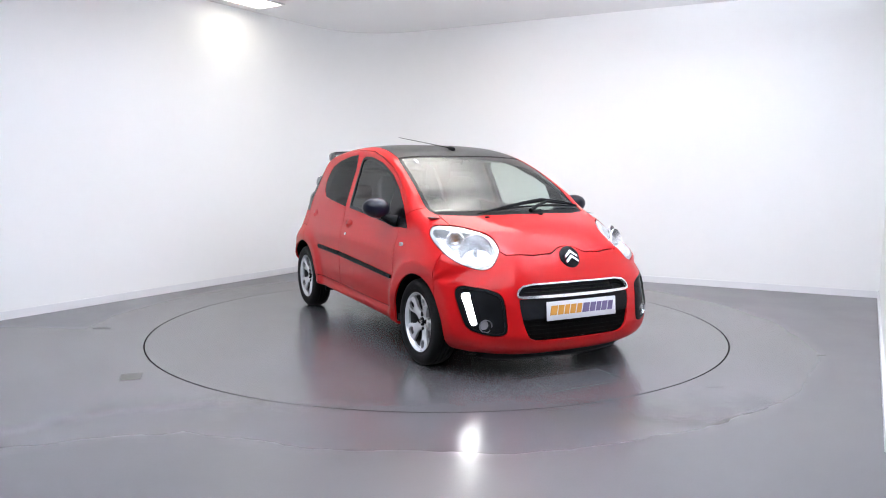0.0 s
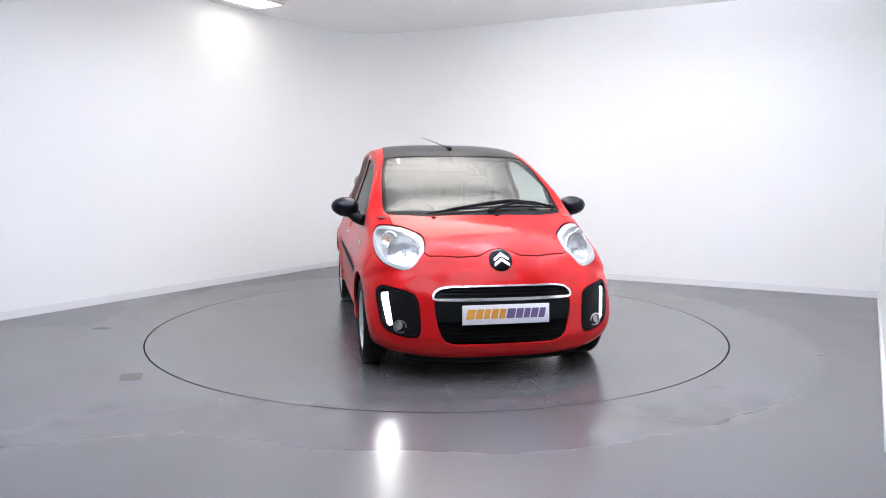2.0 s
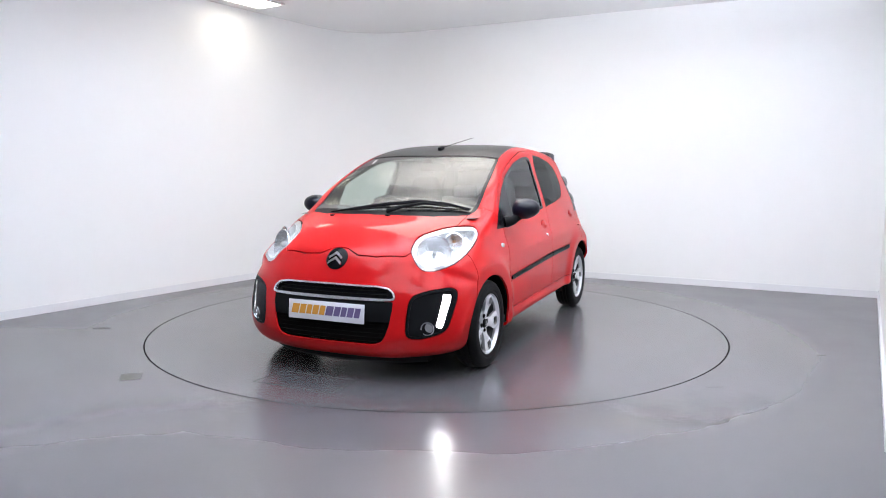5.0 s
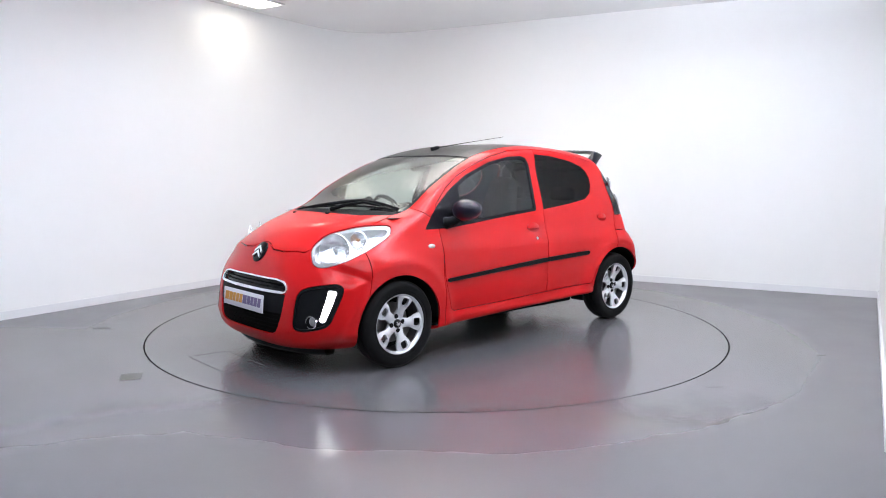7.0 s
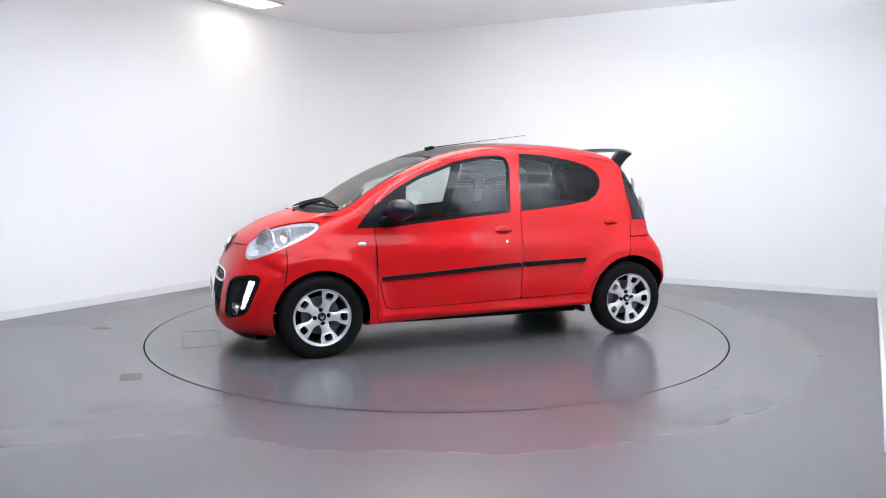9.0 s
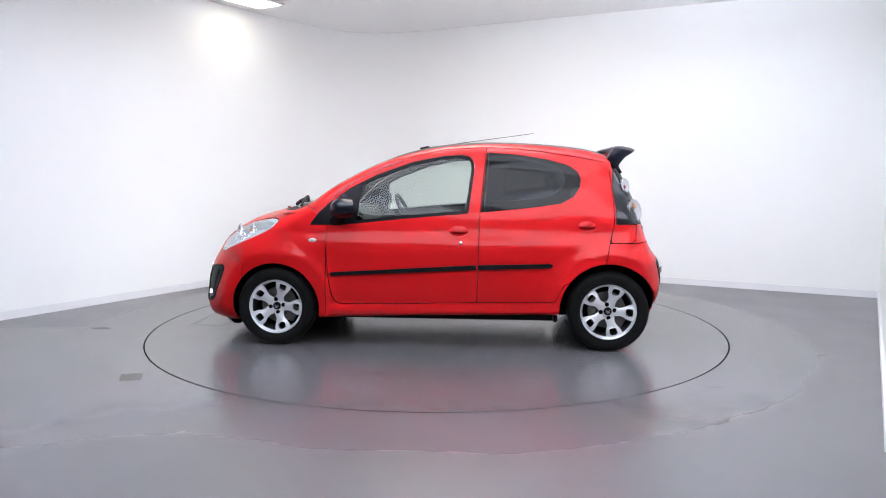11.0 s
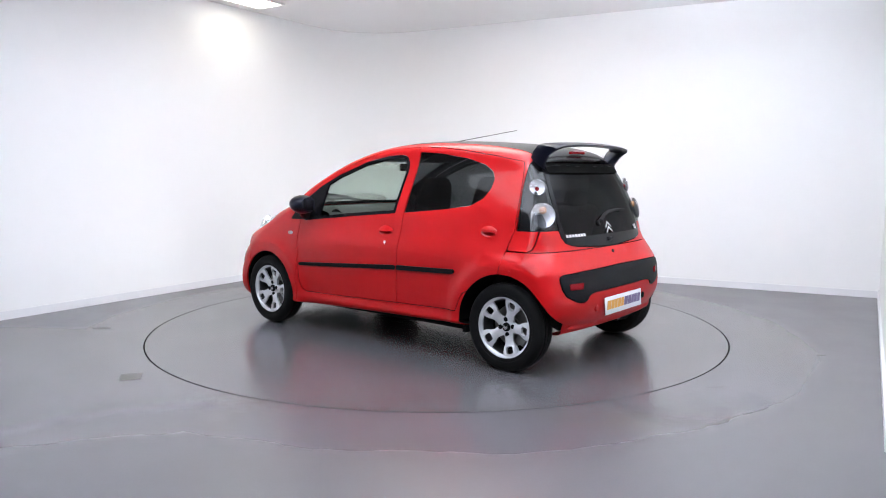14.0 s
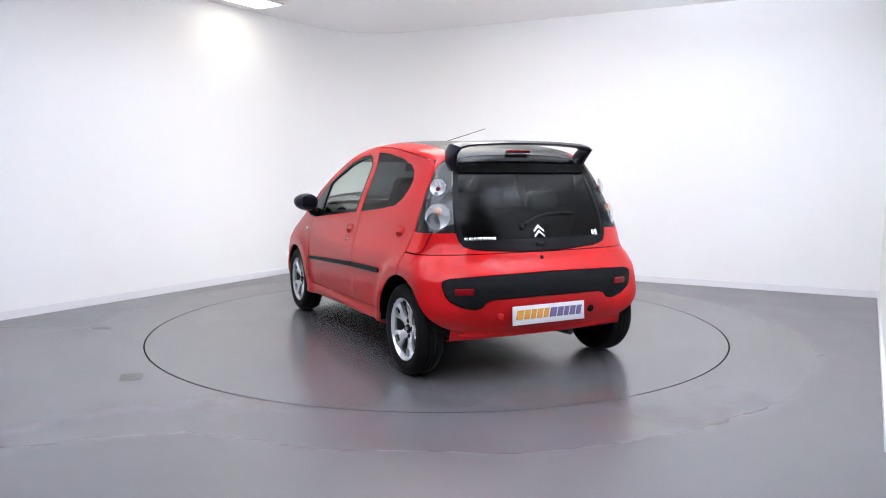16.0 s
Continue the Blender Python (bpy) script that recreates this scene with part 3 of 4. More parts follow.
panel("fender", P_FENDER, M_RED, label="red flared front fender")
front_bumper = panel("front_bumper", P_NOSE, M_RED, whole=True, label="red front bumper")
rear_bumper = panel("rear_bumper", P_TAIL, M_RED, whole=True, label="red rear bumper")
panel("quarter_panel", P_QUARTER, M_RED, label="small red panel under the tail lamp")
panel("roof_panel", P_ROOF, M_ROOF, whole=True, depth=0.01, label="matt black roof panel")
panel("bumper_insert", moved(P_INSERT, 0.005), M_PLASTIC, rear_bumper, whole=True, depth=0.02, label="black grained plastic bumper insert")
panel("underside", P_UNDER, M_PLASTIC, whole=True, depth=0, label="black underside")
# the inner side of the panels closes the cabin
inner = None
for q in (P, P_DOOR_F, P_DOOR_R, P_ROOF, P_QUARTER):
    q = moved(q, -0.0056)
    inner = q if inner is None else joined(inner, q)
inner = (inner[0], -inner[1], inner[2][:, ::-1])
panel("cabin_lining", inner, M_TRIM, whole=True, depth=0, label="dark grey cabin lining")
for q in (P_NOSE, P_FENDER, cut(P_TAIL, 0.36 - P_TAIL[0][:, 2])[0], P_HOOD):
    panel("inner_frame", moved(q, -0.022), M_BLACK, whole=q is not P_FENDER, depth=0, label="dark inner frame behind the panel")

# windows
d = np.maximum(inside_of(P_FRAME[0][:, XZ], WINDOW_F) + 0.022, P_FRAME[0][:, 0] - (0.575 + (1.0 - P_FRAME[0][:, 2]) * 0.12))
P_GLASS_F, P_SURROUND = cut(P_FRAME, d)
panel("window_frame", moved(P_SURROUND, 0.001), M_GLOSSBLACK, front_doors, 0.02, "black window frame and mirror triangle")
panel("window", moved(P_GLASS_F, -0.006), M_GLASS, front_doors, 0, "clear slightly green side window")
panel("window", moved(P_GLASS_R, -0.002), M_TINT, rear_doors, 0, "dark tinted rear side window")
v = P_SCREEN[0]
d = np.maximum(inside_of(v[:, YX], SCREEN) + 0.022, v[:, 0] - 1.150 + 0.36 * v[:, 1] ** 2)
P_CLEAR, P_EDGE = cut(P_SCREEN, d)
P_COWL, P_EDGE = cut(P_EDGE, 1.160 - 0.36 * P_EDGE[0][:, 1] ** 2 - P_EDGE[0][:, 0])
screen = panel("windscreen", moved(P_CLEAR, -0.003), M_SCREEN, whole=True, depth=0, label="clear windscreen with black edge")
edge = only(inside_of(P_WHOLE[0][:, YX], SCREEN), P_WHOLE[0][:, 2] > 0.85)
P_SEAL = cut(P_WHOLE, np.abs(edge + 0.002) - 0.018)[0]
panel("windscreen_seal", moved(P_SEAL, -0.008), M_PLASTIC, screen, whole=True, depth=0, label="black rubber seal")
panel("windscreen_edge", moved(P_EDGE, -0.003), M_GLOSSBLACK, screen, whole=True, depth=0, label="black printed windscreen edge")
panel("cowl", moved(P_COWL, -0.005), M_PLASTIC, whole=True, depth=0, label="black plastic cowl under the windscreen")
d = np.maximum(inside_of(P_REAR[0][:, YZ], REAR) + 0.035, 0.83 - P_REAR[0][:, 2])
P_RCLEAR, P_REDGE = cut(P_REAR, d)
tailgate = panel("tailgate", P_REDGE, M_GLOSSBLACK, whole=True, depth=0.012, label="black edge of the glass tailgate")
panel("rear_window", P_RCLEAR, M_TAILGLASS, tailgate, 0, "dark tinted glass tailgate window", whole=True)


# ---- lamps of the car ----
lights = panel("headlight", moved(P_LIGHT, -0.001), M_LENS, depth=0.012, label="large clear almond-shaped headlight")
panel("light_housing", moved(P_LIGHT, -0.045), M_REFLECT, lights, 0, "pale silver inner housing")
d = inside_of(nose_plane(P_LIGHT[0]), LIGHT, 120)
P_RIM = cut(P_LIGHT, d + 0.022)[1]
panel("light_rim", moved(P_RIM, -0.006), M_LAMPWHITE, lights, 0.045, "pale silver rim inside the lens")


def lathe(profile, seg=32, axis="z"):
    """A bmesh turned from rows of (radius, height)."""
    bm = bmesh.new()
    rings = []
    for r, h in profile:
        rings.append([bm.verts.new((r * math.cos(2 * math.pi * i / seg), r * math.sin(2 * math.pi * i / seg), h)) for i in range(seg)] if r > 1e-6 else [bm.verts.new((0, 0, h))])
    for a, b in zip(rings, rings[1:]):
        for i in range(seg):
            j = (i + 1) % seg
            loop = [a[i % len(a)], a[j % len(a)], b[j % len(b)], b[i % len(b)]]
            loop = [q for k, q in enumerate(loop) if q not in loop[:k]]
            if len(loop) > 2:
                bm.faces.new(loop)
    return bm


def box(size, at=(0, 0, 0), bevel=0.0, segments=2, turn=None):
    bm = bmesh.new()
    bmesh.ops.create_cube(bm, size=1)
    bmesh.ops.scale(bm, vec=size, verts=bm.verts)
    if bevel:
        bmesh.ops.bevel(bm, geom=list(bm.edges), offset=bevel, segments=segments, affect="EDGES", profile=0.5)
    m = Matrix.Translation(at) @ (turn or Matrix())
    bmesh.ops.transform(bm, matrix=m, verts=bm.verts)
    return bm


def tube(path, radius, seg=8, taper=None):
    """A round bar along the points of path."""
    bm = bmesh.new()
    pts = [Vector(p) for p in path]
    rings = []
    for i, p in enumerate(pts):
        d = (pts[min(i + 1, len(pts) - 1)] - pts[max(i - 1, 0)]).normalized()
        u = d.orthogonal().normalized() if abs(d.z) > 0.95 else d.cross(Vector((0, 0, 1))).normalized()
        w = d.cross(u)
        r = radius * (taper[i] if taper else 1)
        rings.append([bm.verts.new(p + (u * math.cos(2 * math.pi * k / seg) + w * math.sin(2 * math.pi * k / seg)) * r) for k in range(seg)])
    for a, b in zip(rings, rings[1:]):
        for k in range(seg):
            bm.faces.new((a[k], a[(k + 1) % seg], b[(k + 1) % seg], b[k]))
    bm.faces.new(rings[0][::-1])
    bm.faces.new(rings[-1])
    return bm


def put(bm, m):
    bmesh.ops.transform(bm, matrix=m, verts=bm.verts)
    return bm


def facing(at, way, up=(0, 0, 1)):
    """A pose at a point whose z axis looks along way."""
    z = Vector(way).normalized()
    x = Vector(up).cross(z).normalized()
    return Matrix.Translation(at) @ Matrix((x, z.cross(x), z)).transposed().to_4x4()


for side, lamp in zip((1, -1), lights):
    way = (0.86, 0.46 * side, 0.20)
    bowl = lathe([(0.006, -0.050), (0.040, -0.045), (0.075, -0.026), (0.096, 0.000), (0.101, 0.003), (0.104, -0.004)], 40)
    part("reflector", put(bowl, facing((1.505, 0.555 * side, 0.752), way)), M_REFLECT, lamp, "bright chrome reflector bowl")
    part("bulb", put(lathe([(0.0, 0.0), (0.008, -0.001), (0.012, -0.01), (0.012, -0.04)], 16), facing((1.51, 0.558 * side, 0.755), way)), M_LAMPWHITE, lamp)
    bowl = lathe([(0.004, -0.03), (0.022, -0.026), (0.040, -0.012), (0.050, 0.004), (0.056, 0.0)], 32)
    part("reflector", put(bowl, facing((1.375, 0.625 * side, 0.812), way)), M_REFLECT, lamp, "bright chrome reflector bowl")
    part("indicator_bulb", put(lathe([(0.0, 0.008), (0.007, 0.006), (0.010, 0.0), (0.010, -0.02)], 16), facing((1.385, 0.63 * side, 0.812), way)), M_AMBER, lamp, "amber indicator bulb")

def finer(piece, times):
    """The same piece with each triangle split in four."""
    v, n, t = piece
    for _ in range(times):
        k = len(v)
        e = np.vstack([t[:, [0, 1]], t[:, [1, 2]], t[:, [2, 0]]])
        v, n = np.vstack([v, v[e].mean(1)]), np.vstack([n, n[e].mean(1)])
        a, b, c = (k + len(t) * i + np.arange(len(t)) for i in range(3))
        t = np.vstack([np.stack(q, -1) for q in ((t[:, 0], a, c), (a, t[:, 1], b), (c, b, t[:, 2]), (a, b, c))])
    return v, n, t


P_FOG = finer(P_FOG, 2)
DRL = [(-0.572, 0.527), (-0.528, 0.522), (-0.523, 0.508), (-0.585, 0.347), (-0.602, 0.336), (-0.626, 0.347), (-0.596, 0.44), (-0.577, 0.50)]
drl, holed = cut(P_FOG, inside_of(nose_plane(P_FOG[0]), DRL))
fogs = panel("fog_light_housing", moved(holed, -0.010), M_PLASTIC, front_bumper, 0.0, "black plastic lamp housing")
lip = cut(P_FOG, inside_of(nose_plane(P_FOG[0]), FOG, 90) + 0.014)[1]
panel("housing_rim", moved(lip, 0.001), M_PLASTIC, fogs[0:2], 0.014)
# Added channel and back shape the strip's beam, in place of its lens.
channel = flange((drl[0] - drl[1] * 0.008, np.tile([1.0, 0.0, 0.0], (len(drl[0]), 1)), drl[2]), 0.012)
led = panel("daytime_light", (drl[0] - drl[1] * 0.008 - [0.003, 0, 0], drl[1], drl[2]), M_DRL, front_bumper, 0, "lit white daytime running light strip")
panel("light_backing", (drl[0] - drl[1] * 0.008 - [0.012, 0, 0], drl[1], drl[2]), M_BLACK, led, 0, "black back of the light strip")
panel("light_channel", (channel[0], channel[1], channel[2][len(drl[2]):]), M_PLASTIC, led, 0, "black walls added to narrow the strip's beam")
# Added fin that blocks the strip's light towards the side.
FIN = [(-0.524, 0.540), (-0.470, 0.540), (-0.470, 0.500), (-0.545, 0.300), (-0.590, 0.330), (-0.582, 0.347), (-0.520, 0.508)]
fin = cut(P_FOG, inside_of(nose_plane(P_FOG[0]), FIN))[0]
panel("light_shield", moved(fin, 0.003), M_PLASTIC, front_bumper, 0.015, "narrow black shield added to block the light strip sideways")
for side in (1, -1):
    at, way = (1.700, 0.600 * side, 0.335), (0.93, 0.36 * side, 0.0)
    fl = part("fog_lamp", put(lathe([(0.030, -0.01), (0.034, 0.012), (0.040, 0.012), (0.041, -0.01)], 28), facing(at, way)), M_CHROME, front_bumper, "small round fog lamp with chrome ring")
    part("fog_lens", put(lathe([(0.0, 0.010), (0.016, 0.008), (0.031, 0.002)], 28), facing(at, way)), M_LAMPGREY, fl, "clear fog lamp lens")

tails = panel("tail_lamp", P_LAMP, M_SMOKE, depth=0.015, label="smoked clear tail lamp with two round lights")
panel("lamp_backing", moved(P_LAMP, -0.03), M_LAMPBACK, tails, 0, "dark lamp backing")
for side, lamp in zip((1, -1), tails):
    for at, r, mat, core in (((-1.266, 0.588 * side, 1.136), 0.052, M_LAMPWHITE, M_REDLENS), ((-1.332, 0.622 * side, 0.966), 0.080, M_LAMPWHITE, M_AMBER)):
        way = (-0.72, 0.66 * side, 0.22)
        at = Vector(at) + Vector(way) * 0.024
        dome = lathe([(0.0, 0.017), (r * 0.4, 0.015), (r * 0.75, 0.009), (r * 0.95, 0.002), (r, -0.012)], 36)
        b = part("round_light", put(dome, facing(at, way)), M_DOME, lamp, "clear domed round light")
        part("light_bowl", put(lathe([(0.0, -0.008), (r * 0.5, -0.007), (r * 0.85, -0.004), (r * 0.96, 0.000)], 36), facing(at, way)), M_BOWL, b, "silver light bowl")
        part("coloured_core", put(lathe([(0.0, 0.000), (r * 0.20, -0.001), (r * 0.28, -0.006), (r * 0.28, -0.03)], 28), facing(Vector(at) + Vector((0, 0, r * 0.40 if core is M_AMBER else -r * 0.2)), way)), core, b)

# ---- trim of the car ----
SKIN = skin().reshape(-1, 3)


def on_skin(axis, a, b, lift=0.0):
    """The body's surface over two given numbers: axis 2 finds z over (x, y), axis 0 the nose's x over (y, z), -1 the tail's x."""
    if axis == 2:
        k = SKIN[SKIN[:, 2] > 0.6]
        d = np.hypot(k[:, 0] - a, k[:, 1] - abs(b))
        p = k[np.argsort(d)[:4]]
        return Vector((a, b, float(p[:, 2].mean()) + lift))
    k = SKIN[SKIN[:, 0] > 1.2] if axis == 0 else SKIN[SKIN[:, 0] < -1.0]
    d = np.hypot(k[:, 1] - abs(a), k[:, 2] - b)
    p = k[np.argsort(d)[:4]]
    return Vector((float(p[:, 0].mean()) + lift, a, b))


# grille and intake
v = P_GRILLE[0]
low = P_GRILLE[0][:, 2] - 0.502
chrome_in = np.minimum(-(inside_of(v[:, YZ], GRILLE) + 0.010), low)
panel("grille_surround", moved(cut(P_GRILLE, chrome_in)[0], 0.008), M_SATIN, front_bumper, 0.02, "bright chrome grille surround", whole=True)
panel("grille", moved(P_GRILLE, -0.0215), M_GLOSSBLACK, front_bumper, 0, "black upper grille", whole=True)
for z in (0.520, 0.540):
    pts = [on_skin(0, y, z, -0.012) for y in np.linspace(-0.37, 0.37, 15).tolist()]
    part("grille_bar", tube(pts, 0.004, 6), M_BLACK, front_bumper)
up, low = cut(P_INTAKE, 0.368 - P_INTAKE[0][:, 2])
panel("number_plate_panel", moved(up, -0.004), M_PLASTIC, front_bumper, 0.02, "smooth black panel behind the plate", whole=True)
panel("intake", moved(low, -0.0215), M_BLACK, front_bumper, 0, "dark lower air intake", whole=True)
for z in (0.250, 0.275, 0.300, 0.325, 0.350):
    pts = [on_skin(0, y, z, -0.014) for y in np.linspace(-0.36, 0.36, 13).tolist()]
    part("intake_bar", tube(pts, 0.0025, 6), M_BLACK, front_bumper)
pts = [on_skin(0, y, 0.16, -0.05 - 0.10 * abs(y)) for y in np.linspace(-0.54, 0.54, 21).tolist()]
bm = bmesh.new()
rows = [[bm.verts.new((p.x + dx, p.y, z)) for p in pts] for dx, z in ((0.02, 0.165), (0.015, 0.115), (0.0, 0.100), (-0.05, 0.100), (-0.08, 0.17))]
for a, b in zip(rows, rows[1:]):
    for i in range(len(a) - 1):
        bm.faces.new((a[i], a[i + 1], b[i + 1], b[i]))
part("chin_lip", bm, M_PLASTIC, front_bumper, "black plastic chin lip")


def chevrons(w, h, th, bar):
    """Two plain upward bars, bent in the middle, in the xy plane."""
    bm = bmesh.new()
    for y0 in (-h * 0.5, -h * 0.5 + h * 0.42):
        o = [(-w / 2, y0), (0, y0 + h * 0.40), (w / 2, y0), (w / 2, y0 + bar), (0, y0 + h * 0.40 + bar * 1.25), (-w / 2, y0 + bar)]
        lo = [bm.verts.new((x, y, 0)) for x, y in o]
        hi = [bm.verts.new((x * 0.96, y + bar * 0.06, th)) for x, y in o]
        bm.faces.new([hi[0], hi[1], hi[4], hi[5]])
        bm.faces.new([hi[1], hi[2], hi[3], hi[4]])
        for i in range(6):
            bm.faces.new([lo[i], lo[(i + 1) % 6], hi[(i + 1) % 6], hi[i]])
    return bm


at = on_skin(0, 0.0, 0.712, 0.004)
spot = facing(at, (0.86, 0, 0.5))
badge = part("badge_disc", put(lathe([(0.0, 0.010), (0.060, 0.008), (0.071, 0.002), (0.073, -0.02)], 40), spot), M_GLOSSBLACK, front_bumper, "round black badge disc")
part("badge_bars", put(chevrons(0.092, 0.080, 0.008, 0.017), spot @ Matrix.Translation((0, -0.006, 0.010))), M_CHROME, badge, "two silver bent bars")


def plate(at, way, parent, label):
    """A white show plate with slanted blocks in place of its lettering."""
    m = facing(at, way)
    base = part("number_plate", put(box((0.522, 0.113, 0.006), bevel=0.002), m), M_PLATE, parent, label)
    widths = (0.056, 0.048, 0.042, 0.048, 0.044)
    for start, mat, name in ((-0.238, M_ORANGE, "orange_block"), (0.001, M_PURPLE, "purple_block")):
        x = start
        for w in widths:
            bm = box((w - 0.008, 0.056, 0.002))
            for q in bm.verts:
                q.co.x += q.co.y * 0.22
            part(name, put(bm, m @ Matrix.Translation((x + w / 2, 0.004, 0.0042))), mat, base)
            x += w
    return base


plate((1.836, 0, 0.413), (1, 0, 0.07), front_bumper, "white show plate with orange and purple blocks")
plate((-1.584, 0, 0.385), (-1, 0, 0.06), rear_bumper, "white show plate with orange and purple blocks")

# rear details
bm = bmesh.new()
rows = []
for y in np.linspace(-0.625, 0.625, 41).tolist():
    column = [on_skin(-1, y, z, 0.007) for z in (0.41, 0.37, 0.33, 0.30)]
    last = column[-1]
    column += [Vector((last.x + 0.006, y, 0.268)), Vector((last.x + 0.016, y, 0.250)), Vector((last.x + 0.040, y, 0.242)), Vector((last.x + 0.10, y, 0.244))]
    rows.append([bm.verts.new(q) for q in column])
for a, b in zip(rows, rows[1:]):
    for k in range(len(a) - 1):
        bm.faces.new((a[k], b[k], b[k + 1], a[k + 1]))
part("bumper_skirt", bm, M_RED, rear_bumper, "red lower edge of the rear bumper")
for side in (1, -1):
    at = on_skin(-1, 0.565 * side, 0.545, -0.006)
    part("reflector", put(box((0.115, 0.040, 0.012), bevel=0.005), facing(at, (-0.93, 0.30 * side, 0))), M_REDLENS, rear_bumper, "red rear reflector")
    at = on_skin(-1, 0.330 * side, 0.385, 0.002)
    part("bumper_cap", put(lathe([(0.0, 0.012), (0.018, 0.010), (0.026, 0.0)], 20), facing(at, (-1, 0, 0))), M_RED if side > 0 else M_BLACK, rear_bumper)
at = on_skin(-1, 0.0, 0.715, -0.002)
part("tailgate_lock", put(lathe([(0.0, 0.006), (0.010, 0.006), (0.013, 0.0)], 20), facing(at, (-0.9, 0, 0.3))), M_GLOSSBLACK, rear_bumper)
at = on_skin(-1, 0.0, 0.868, -0.003)
spot = facing(at, (-0.93, 0, 0.36))
part("tailgate_emblem", put(chevrons(0.078, 0.078, 0.006, 0.015), spot), M_CHROME, tailgate, "two silver bent bars")
part("tailgate_button", put(box((0.055, 0.026, 0.014), bevel=0.005), facing(on_skin(-1, 0.0, 0.795, -0.004), (-0.95, 0, 0.3))), M_PLASTIC, tailgate, "black tailgate release button")
for k in range(7):
    at = on_skin(-1, 0.492 - 0.029 * k, 0.838, -0.004)
    part("badge_bar", put(box((0.023, 0.018, 0.004), bevel=0.001), facing(at, (-0.95, 0.12, 0.33))), M_CHROME, tailgate, "small silver bar")
for k in range(2):
    at = on_skin(-1, -0.425 - 0.028 * k, 0.850, -0.004)
    part("badge_bar", put(box((0.022, 0.030 + 0.008 * k, 0.004), bevel=0.001), facing(at, (-0.95, -0.12, 0.33))), M_CHROME, tailgate, "small silver bar")
rw = part("rear_wiper", tube([(-1.435, 0.105, 0.895), (-1.450, 0.090, 0.915), (-1.430, 0.0, 0.955), (-1.418, -0.09, 0.972), (-1.425, -0.2, 0.978), (-1.432, -0.29, 0.976)], 0.011, 8, [1.3, 1.4, 1.0, 0.9, 0.8, 0.4]), M_PLASTIC, tailgate, "black rear wiper arm")
part("wiper_pivot", put(lathe([(0.0, 0.03), (0.018, 0.026), (0.024, 0.0)], 20), facing((-1.425, 0.105, 0.895), (-0.93, 0, 0.36))), M_PLASTIC, rw)

# roof spoiler: sections from one foot over the blade to the other
half = [((-1.165, 0.455, 1.312), (-1.250, 0.465, 1.236), 0.046), ((-1.170, 0.470, 1.338), (-1.256, 0.478, 1.286), 0.042), ((-1.180, 0.482, 1.366), (-1.292, 0.486, 1.336), 0.034), ((-1.203, 0.480, 1.389), (-1.344, 0.482, 1.370), 0.024),
        ((-1.226, 0.445, 1.400), (-1.366, 0.445, 1.385), 0.019), ((-1.248, 0.36, 1.406), (-1.374, 0.36, 1.394), 0.017), ((-1.262, 0.18, 1.412), (-1.386, 0.18, 1.402), 0.016), ((-1.266, 0.0, 1.414), (-1.389, 0.0, 1.404), 0.016)]
secs = half + [((a[0], -a[1], a[2]), (b[0], -b[1], b[2]), t) for a, b, t in half[-2::-1]]
bm = bmesh.new()
rings = []
for i, (a, b, t) in enumerate(secs):
    a, b = Vector(a), Vector(b)
    prev, nxt = Vector(secs[max(i - 1, 0)][0]), Vector(secs[min(i + 1, len(secs) - 1)][0])
    n = (b - a).cross(nxt - prev).normalized()
    rings.append([bm.verts.new(a.lerp(b, u) + n * t * h) for u, h in ((0.0, 0.0), (0.08, 0.8), (0.35, 1.0), (0.8, 0.7), (1.0, 0.25), (1.0, -0.25), (0.8, -0.6), (0.35, -0.7), (0.08, -0.5))])
for a, b in zip(rings, rings[1:]):
    for k in range(9):
        bm.faces.new((a[k], a[(k + 1) % 9], b[(k + 1) % 9], b[k]))
bm.faces.new(rings[0])
bm.faces.new(rings[-1])
spoiler = part("spoiler", bm, M_MIRROR, car, "dark gloss roof spoiler with open centre")
strip = cut(P_REAR, np.maximum(np.maximum(1.222 - P_REAR[0][:, 2], P_REAR[0][:, 2] - 1.278), P_REAR[0][:, 1] - 0.470))[0]
panel("spoiler_strip", moved(strip, 0.014), M_BLACK, spoiler, whole=True, depth=0.018, label="black strip between the spoiler's feet")
part("spoiler_base", tube([on_skin(2, -1.245 - 0.03 * (1 - (y / 0.47) ** 2), y, -0.005) for y in np.linspace(-0.47, 0.47, 17).tolist()], 0.018, 8), M_PLASTIC, spoiler)
part("brake_light", put(box((0.030, 0.170, 0.018), bevel=0.005), Matrix.Translation((-1.212, 0, 1.360))), M_REDLENS, car, "red high brake light under the spoiler")

# aerial
ae = part("aerial", tube([(0.150, -0.003, 1.420), (-0.20, -0.03, 1.468), (-0.674, -0.068, 1.532)], 0.0028, 6, [1.6, 1.0, 0.7]), M_PLASTIC, car, "thin black roof aerial")
part("aerial_base", put(box((0.075, 0.032, 0.030), bevel=0.010), Matrix.Translation((0.180, 0, 1.412)) @ pose(0, 0, 0, 0, 12, 0)), M_PLASTIC, ae)

# windscreen wiper, parked along the cowl
ws = part("front_wiper", tube([on_skin(2, 1.200, -0.36, 0.008), on_skin(2, 1.160, -0.15, 0.020), on_skin(2, 1.110, 0.05, 0.028), on_skin(2, 1.065, 0.23, 0.034), on_skin(2, 1.045, 0.42, 0.026), on_skin(2, 1.015, 0.585, 0.014)], 0.010, 8, [0.5, 1, 1.2, 1.5, 1.2, 0.6]), M_PLASTIC, car, "black wiper parked under the windscreen")
